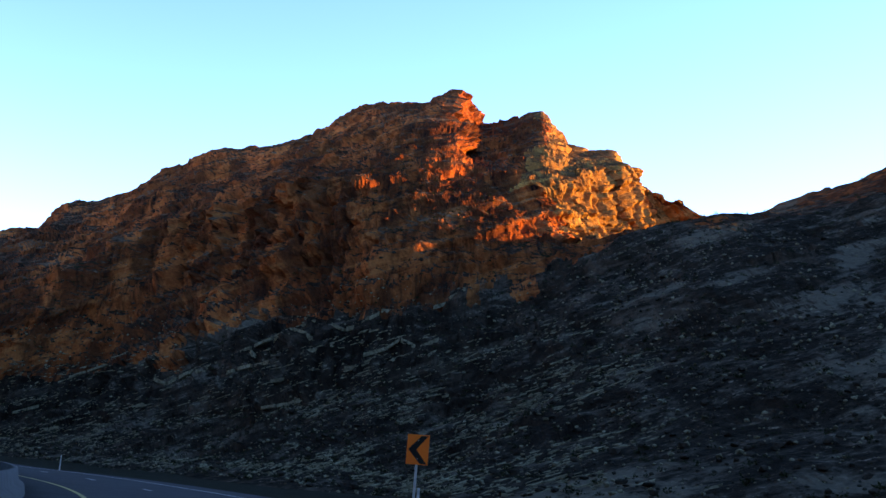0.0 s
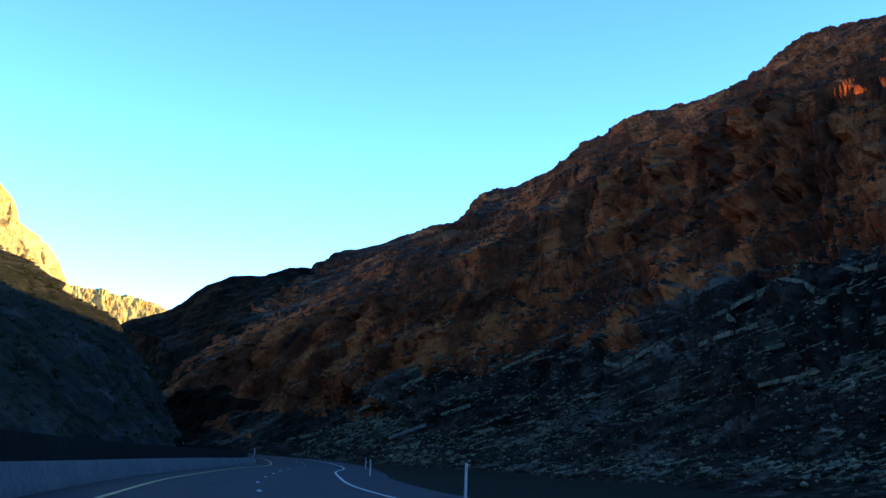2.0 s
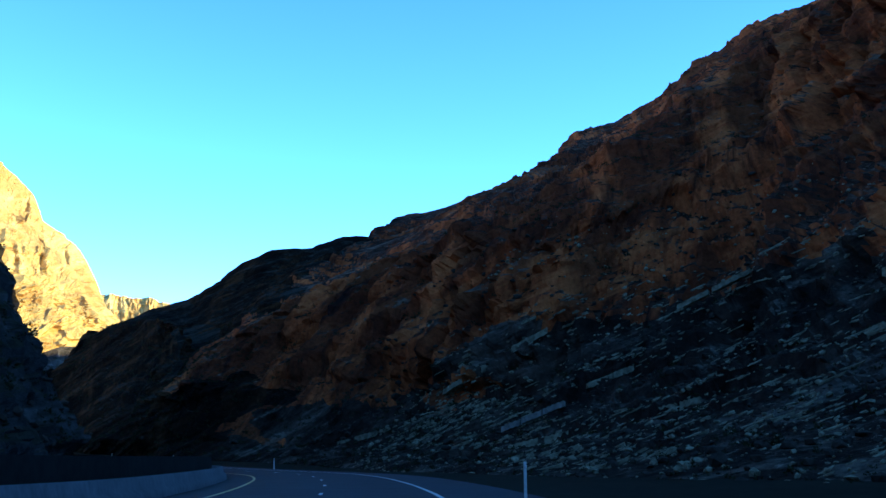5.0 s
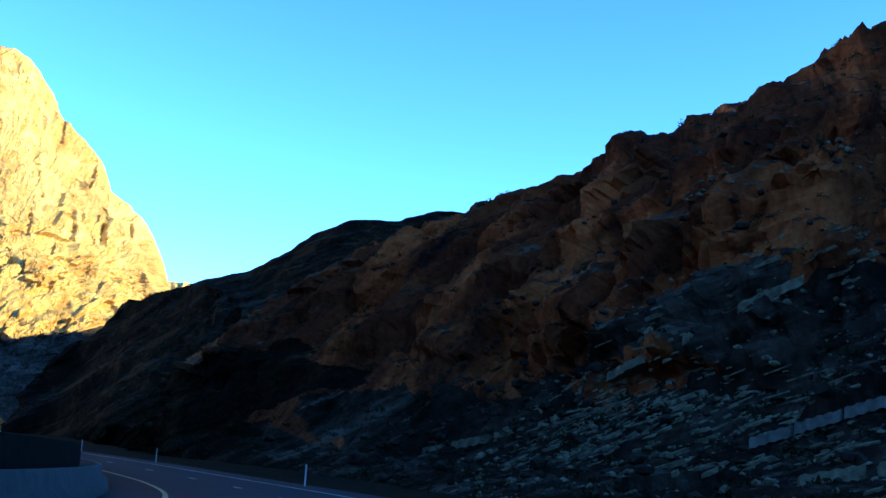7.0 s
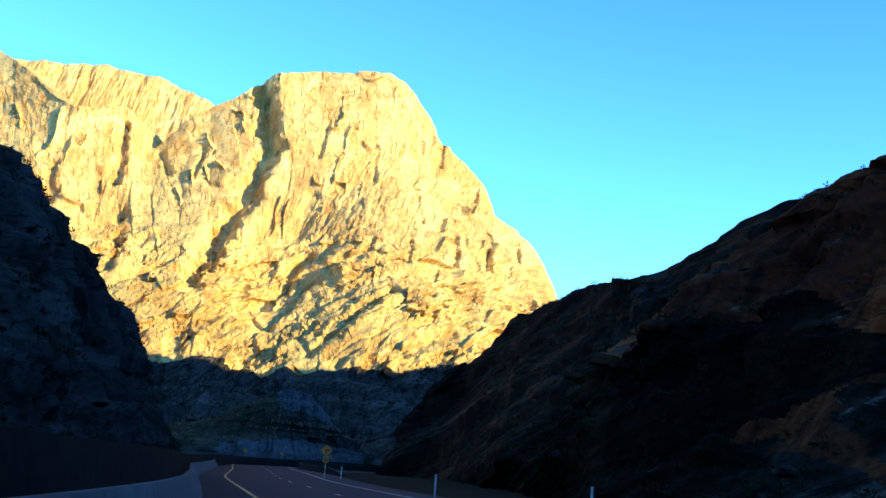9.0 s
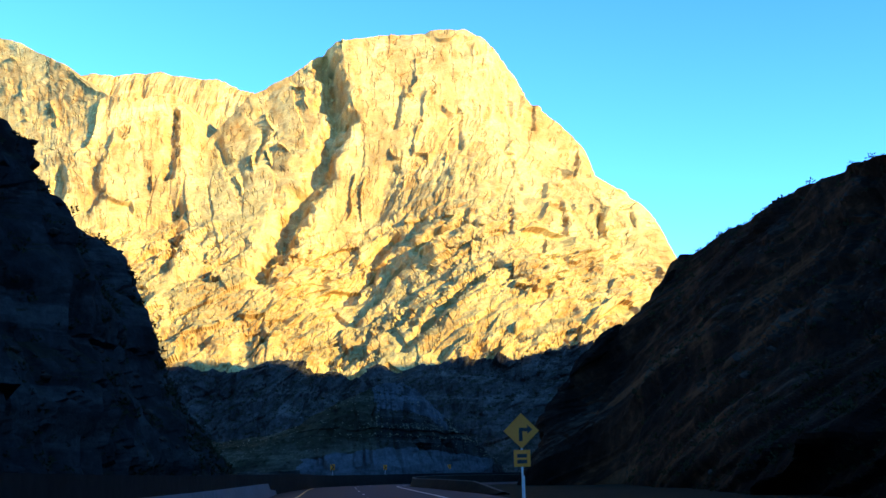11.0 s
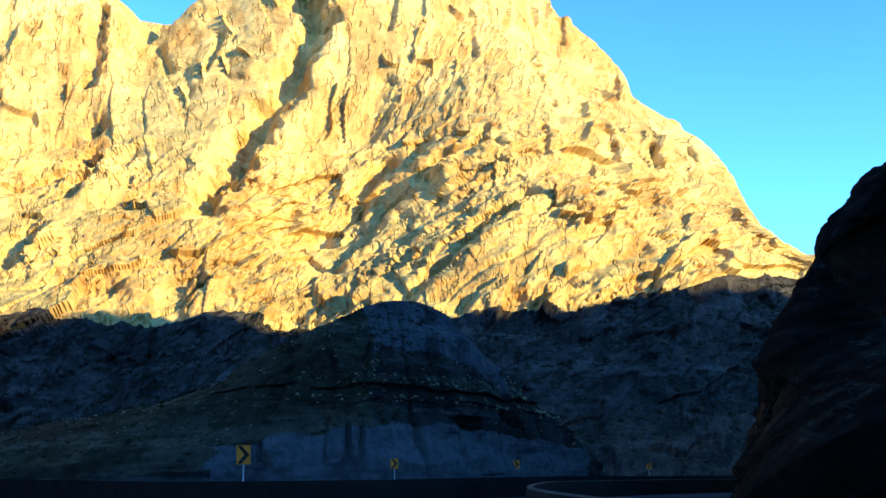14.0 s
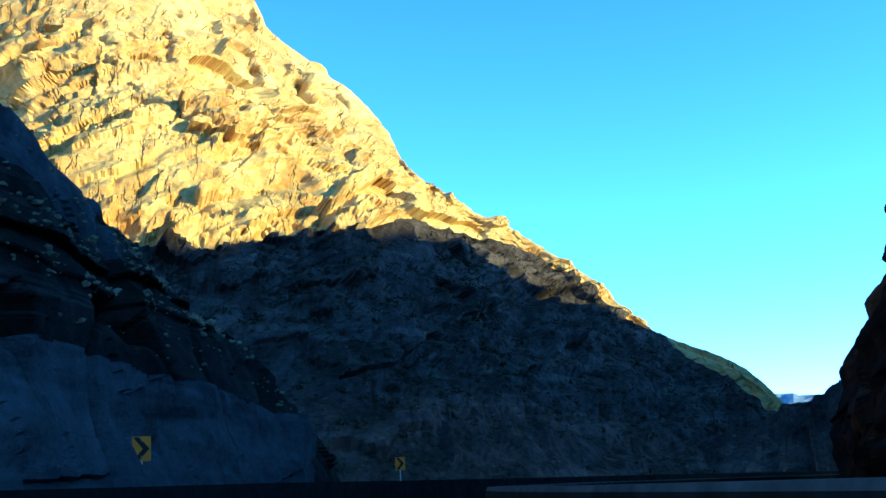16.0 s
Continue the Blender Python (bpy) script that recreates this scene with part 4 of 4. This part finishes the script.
stones("pale_scree", picks(A_P, 5600, 0.03, 0.36, 0.14, 0.55), sizes_of(5600, 0.12, 0.55), LEDGE_ROCK, "pale broken stones scattered among the brush")
stones("hill_scree", picks(C_P, 1500, 0.05, 0.6, 0.15, 1.0), sizes_of(1500, 0.15, 0.6), BROWN_ROCK, "loose stones on the inner hill")
ledge_spots = picks(F_P, 9000, 0.24, 0.6, 0.35, 0.9)
ledge_spots = ledge_spots[(np.abs(ledge_spots[:, 2] - 10.7) < 0.5) | (np.abs(ledge_spots[:, 2] - 9.3) < 0.25)][:420]
stones("ledge_stones", ledge_spots, sizes_of(len(ledge_spots), 0.06, 0.3), LEDGE_ROCK, "pale broken stones lying along the mound's ledges")
stones("mound_scree", picks(F_P, 700, 0.25, 0.8), sizes_of(700, 0.06, 0.2), LEDGE_ROCK, "small pale stones on the mound")
brush("slope_brush", picks(A_P, 9000, 0.03, 0.60, 0.08, 0.86), sizes_of(9000, 0.3, 0.95), "low dark desert brush dotting the shaded mountainside")
brush("hill_brush", picks(C_P, 4200, 0.05, 0.8, 0.1, 1.0), sizes_of(4200, 0.3, 1.0), "low dark brush on the inner hill")
brush("foothill_brush", picks(B_P, 3000, 0.03, 0.19, 0.1, 0.97), sizes_of(3000, 0.4, 1.0), "dark brush on the foothills below the cliff")
brush("mound_brush", picks(F_P, 1500, 0.22, 0.95, 0.0, 0.6), sizes_of(1500, 0.12, 0.5), "low brush on the grey mound")


def plates(name, places, label):
    """Broken edges of the tilted beds: long thin pieces that all lie along the beds' line."""
    n = len(places)
    along_bed = np.array((0.93, -0.12, 0.35))
    down = np.array((-0.32, -0.62, -0.36))
    up = np.array((-0.25, -0.2, 0.95))
    size = np.stack([sizes_of(n, 0.3, 3.0), sizes_of(n, 0.15, 0.6), sizes_of(n, 0.1, 0.34)], 1)
    corner = np.array([(x, y, z) for x in (-1, 1) for y in (-1, 1) for z in (-1, 1)], float)
    c = corner[None] * (0.7 + 0.45 * rng.random((n, 8, 3))) * size[:, None] / 2
    turn = along_bed + rng.normal(size=(n, 3)) * 0.07
    v = places[:, None] + c[..., :1] * turn[:, None] + c[..., 1:2] * down + c[..., 2:] * up
    quad = np.array([(0, 1, 3, 2), (4, 6, 7, 5), (0, 4, 5, 1), (2, 3, 7, 6), (0, 2, 6, 4), (1, 5, 7, 3)])
    faces = (quad[None] + 8 * np.arange(n)[:, None, None]).reshape(-1, 4)
    ob = link_mesh(name, v.reshape(-1, 3), faces, LEDGE_ROCK, smooth_faces=False)
    return tagged(ob, label, "stones", kind="stuff")


spots = picks(A_P, 8500, 0.05, 0.30, 0.22, 0.54)
spots = spots[fbm(spots / np.array([14, 14, 5]) + 3, 3) > -0.04]
plates("bed_edges", spots, "pale broken edges of tilted rock beds on the shaded slope")


def boulder(place, r, seed):
    v = STONES[seed % len(STONES)]
    ob = link_mesh("boulder", v * r, ICO_F, BROWN_ROCK, smooth_faces=False)
    ob.location = (place[0], place[1], place[2] + 0.2 * r)
    ob.rotation_euler = (0, 0, seed * 1.7)
    return tagged(ob, "angular brown boulder resting on the stony slope", "boulder",
                  "boulders on the slope")


for k, p in enumerate(picks(A_P, 48, 0.06, 0.25, 0.22, 0.8)):
    if np.hypot(*(road[:, :2] - p[:2]).T).min() < 9:
        continue
    boulder(p, 0.6 + 0.6 * rng.random(), k)


def on_sheet(sheet, x, y):
    """Height of a landform's front at a place."""
    flat_ = sheet.reshape(-1, 3)
    return flat_[((flat_[:, 0] - x) ** 2 + (flat_[:, 1] - y) ** 2).argmin(), 2]


def rock_slab(a, b, width, thick, stone=PALE_ROCK):
    """A long pale bed of rock that lies bare on the slope."""
    a, b = (Vector(p) + Vector((0, 0, rise(p[0]))) for p in (a, b))
    bm = bmesh.new()
    n = 14
    d = (b - a).normalized()
    side = d.cross(Vector((0, 0, 1))).normalized()
    rows = []
    for i in range(n + 1):
        c = a.lerp(b, i / n) + Vector((0, 0, 0.05 * math.sin(i * 1.9)))
        w = width * (0.55 + 0.45 * math.sin(math.pi * (i + 0.6) / (n + 1.2))) * (0.85 + 0.3 * rng.random())
        rows.append([bm.verts.new(c + side * w * k + Vector((0, 0, h))) for k, h in ((-0.5, -thick), (-0.5, thick * 0.6), (0.5, thick), (0.5, -thick))])
    for r0, r1 in zip(rows[:-1], rows[1:]):
        for i in range(4):
            bm.faces.new((r0[i], r0[(i + 1) % 4], r1[(i + 1) % 4], r1[i]))
    bm.faces.new(rows[0])
    bm.faces.new(rows[-1][::-1])
    bmesh.ops.recalc_face_normals(bm, faces=bm.faces)
    me = bpy.data.meshes.new("rock_slab")
    bm.to_mesh(me)
    bm.free()
    me.materials.append(stone)
    return tagged(new("rock_slab", me), "long pale slab of bare bedrock lying on the slope", "rock slab", "rock slabs")


for a, b in (((-97.3, 264.8, 2.65), (-95.0, 264.1, 3.4)), ((-94.8, 264.0, 3.5), (-92.4, 263.3, 4.25)), ((-92.2, 263.2, 4.35), (-89.8, 262.5, 5.1))):
    rock_slab(a, b, 0.75, 0.3)
# bare beds that crop out of the talus in broken lines
for a, b in (((-82.1, 282.6, 16.2), (-64.0, 278.0, 23.2)), ((-53.4, 262.7, 16.4), (-41.3, 258.0, 22.0)), ((-40.0, 257.0, 22.5), (-24.4, 248.9, 29.1)),
             ((-41.4, 251.6, 17.9), (-30.0, 240.0, 20.0)), ((-130.6, 292.1, 1.5), (-118.4, 285.7, 3.5)), ((-119.7, 288.8, 4.6), (-105.0, 280.8, 10.2)),
             ((-101.9, 281.2, 12.1), (-97.4, 283.1, 14.6)), ((-89.2, 269.0, 7.1), (-84.8, 273.7, 9.3)), ((-78.7, 253.9, 3.6), (-74.3, 252.8, 4.6)),
             ((-63.0, 259.9, 9.2), (-57.9, 254.7, 10.8)), ((-92.9, 254.1, 0.5), (-87.6, 256.3, 1.9)), ((-30.1, 225.2, 9.8), (-21.9, 217.3, 11.1))):
    a, b = np.array(a), np.array(b)
    whole = np.linalg.norm(b - a)
    at = 0.0
    while at < whole - 1.2:
        run = min(rng.uniform(2.2, 5.0), whole - at)
        p, q = a + (b - a) * at / whole, a + (b - a) * (at + run) / whole
        lift = np.array((0, 0, rng.uniform(0.05, 0.3)))
        rock_slab(p + lift, q + lift, rng.uniform(0.6, 1.1), rng.uniform(0.25, 0.4), LEDGE_ROCK)
        at += run + rng.uniform(0.2, 1.6)

# long ledges that climb over the talus, each piece laid on the slope
for a, b in (((-37.3, 253.6), (-12.7, 232.8)), ((-12.7, 232.8), (6.7, 241.5)), ((-15.5, 218.8), (1.9, 218.1)), ((-58.8, 264.8), (-45.5, 257.1)), ((-29.8, 230.2), (-20.5, 231.0))):
    a, b = np.array(a), np.array(b)
    whole = np.linalg.norm(b - a)
    at = 0.0
    while at < whole - 1.5:
        run = min(rng.uniform(1.8, 3.6), whole - at)
        p, q = a + (b - a) * at / whole, a + (b - a) * (at + run) / whole
        p, q = ((*e, on_sheet(A_P, *e) - float(rise(e[0])) + 0.12) for e in (p, q))
        rock_slab(p, q, rng.uniform(0.7, 1.2), rng.uniform(0.3, 0.45), LEDGE_ROCK)
        at += run + rng.uniform(0.1, 1.0)


# ---------------------------------------------------------------- roadside
def empty(name, m):
    ob = new(name)
    ob.matrix_world = m
    return ob


def standing(i, offset, toward=0.0):
    """A pose beside the road, facing back along it."""
    p = road[i, :2] + right[i] * offset
    a = math.degrees(math.atan2(-tangent[i, 0], tangent[i, 1])) + toward
    return p, a


def chevron_sign(x, y, z_ground, z_low, turn, side, sheeting, colour):
    """A chevron alignment sign: panel with a black arrow on a steel post."""
    sign = empty("chevron_sign", pose(x, y, z_ground, 0, 0, turn))
    tagged(sign, colour + " road sign with a black chevron on a steel post", "road sign", "chevron signs along the bend")
    low = z_low - z_ground
    bm = bmesh.new()
    box(bm, (0, 0, low + 0.305), (0.457, 0.012, 0.61), bevel=0.004)
    panel = part("panel", bm, sheeting, sign)
    bm = bmesh.new()
    w, h, t = 0.40 * side, 0.57, 0.17
    pts = [(-w / 2, 0), (0.06 * side, h / 2), (w / 2, h / 2), (w / 2 - 0.23 * side, 0), (w / 2, -h / 2), (0.06 * side, -h / 2)]
    vs = [bm.verts.new((px, -0.0085, low + 0.305 + pz)) for px, pz in pts]
    f = bm.faces.new(vs)
    if f.normal.y > 0:
        f.normal_flip()
    bmesh.ops.extrude_face_region(bm, geom=[f])
    part("chevron", bm, SIGN_BLACK, panel, "black chevron arrow")
    bm = bmesh.new()
    box(bm, (0, 0.03, (low + 0.5) / 2), (0.05, 0.045, low + 0.5), bevel=0.006)
    part("post", bm, STEEL, sign)
    for hz in (0.12, 0.49):
        bm = bmesh.new()
        bmesh.ops.create_cone(bm, cap_ends=True, segments=8, radius1=0.012, radius2=0.012, depth=0.01,
                              matrix=Matrix.Translation((0, -0.012, low + hz)) @ Matrix.Rotation(math.pi / 2, 4, "X"))
        part("bolt", bm, STEEL, panel)
    return sign


chevron_sign(-0.15, 25.6, -0.3, 1.5, 8, 1, SIGN_ORANGE, "orange")
chevron_sign(-277.9, 361.3, 1.1, 3.39, 50, -1, SIGN_YELLOW, "yellow")
chevron_sign(-301.9, 387.6, 1.7, 4.18, 45, -1, SIGN_YELLOW, "yellow")
chevron_sign(-310.2, 406.5, 2.0, 4.60, 38, -1, SIGN_YELLOW, "yellow")
chevron_sign(-319.7, 434.2, 2.2, 4.99, 32, -1, SIGN_YELLOW, "yellow")


def warning_sign(x, y, z_ground, z_mid, turn):
    """A yellow diamond with a bent arrow over a small plate, on a steel post."""
    sign = empty("warning_sign", pose(x, y, z_ground, 0, 0, turn))
    tagged(sign, "yellow diamond warning sign with small plate on steel post", "road sign")
    mid = z_mid - z_ground
    bm = bmesh.new()
    box(bm, (0, 0, 0), (0.61, 0.012, 0.61), bevel=0.004)
    bmesh.ops.transform(bm, matrix=Matrix.Translation((0, 0, mid)) @ Matrix.Rotation(math.pi / 4, 4, "Y"), verts=bm.verts)
    panel = part("panel", bm, SIGN_YELLOW, sign)
    bm = bmesh.new()
    for c, size in (((-0.02, -0.009, mid - 0.13), (0.09, 0.006, 0.24)), ((0.05, -0.009, mid + 0.03), (0.22, 0.006, 0.09))):
        box(bm, c, size)
    tip = [bm.verts.new((px, -0.0105, mid + pz)) for px, pz in ((0.14, -0.08), (0.27, 0.03), (0.14, 0.15))]
    bm.faces.new(tip)
    part("arrow", bm, SIGN_BLACK, panel, "black bent arrow")
    bm = bmesh.new()
    box(bm, (0, 0, mid - 0.66), (0.40, 0.012, 0.40), bevel=0.004)
    plate = part("plate", bm, SIGN_YELLOW, sign)
    bm = bmesh.new()
    for dz in (0.06, -0.08):
        box(bm, (0, -0.009, mid - 0.66 + dz), (0.24, 0.006, 0.09))
    part("bar", bm, SIGN_BLACK, plate, "dark bars on the plate")
    bm = bmesh.new()
    box(bm, (0, 0.03, (mid + 0.3) / 2), (0.05, 0.045, mid + 0.3), bevel=0.006)
    part("post", bm, STEEL, sign)
    return sign


warning_sign(-191.2, 303.6, -0.9, 1.75, 49)


def delineator(i):
    p, a = standing(i, 4.2)
    z = road[i, 2] - 0.1
    ob = empty("delineator_post", pose(p[0], p[1], z, 0, 0, a))
    tagged(ob, "slim white plastic delineator post on the gravel verge", "roadside post", "delineator posts")
    bm = bmesh.new()
    box(bm, (0, 0, 0.55), (0.085, 0.035, 1.2), bevel=0.01)
    stake = part("stake", bm, WHITE_POST, ob)
    bm = bmesh.new()
    box(bm, (0, -0.021, 1.02), (0.07, 0.006, 0.15), bevel=0.002)
    part("reflector", bm, STEEL, stake, "small silver reflector")


for m in (36, 98, 143, 188, 281, 314, 338, 389):
    delineator(along(m))

# the wall on the outer side further on
first = along(408)
end_rise = np.interp(np.arange(len(road) - first), (0, 5, 22, 32, 43), (0.1, 0.6, 0.68, 0.86, 0.98))      # its end slopes down to the ground
draw_in = np.interp(np.arange(len(end_rise)), (0, 22, 30), (0.0, -2.2, -2.6))[:, None] * right[first:]
rows = np.stack([beside(o, 0.0, first) + np.c_[draw_in, h * end_rise] for o, h in
                 ((5.45, -0.4), (5.47, 0.08), (5.62, 0.35), (5.74, 1.03), (5.76, 1.06), (5.94, 1.06), (5.96, 1.03), (6.06, 0.35), (6.2, 0.08), (6.22, -0.5))], 1)
roadside = link_mesh("roadside_barrier", rows.reshape(-1, 3), grid_faces(len(end_rise), 10), TAN_SHADED_CONCRETE)
tagged(roadside, "weathered concrete barrier at the outer shoulder, face shade and sky-lit top put into its colours", "barrier", kind="structure")
# paler strip that paints the sky light on the barrier's top
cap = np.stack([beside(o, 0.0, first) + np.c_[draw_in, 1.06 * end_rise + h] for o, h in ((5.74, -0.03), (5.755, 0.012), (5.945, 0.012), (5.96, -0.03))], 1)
link_mesh("cap", cap.reshape(-1, 3), grid_faces(len(end_rise), 4), SKYLIT_CONCRETE, roadside, label="pale top of the barrier, sky light put into its colour")

# lane dashes
verts, faces = [], []
for i in range(4, len(road) - 4, 6):
    a, b = beside(-1.83, 0.05, i, i + 2), beside(-1.70, 0.05, i, i + 2)
    k = len(verts)
    verts += [a[0], b[0], b[1], a[1]]
    faces.append((k, k + 1, k + 2, k + 3))
tagged(link_mesh("lane_dashes", np.array(verts), np.array(faces), WHITE_PAINT), "broken white lane line on the asphalt", "road marking", kind="structure")
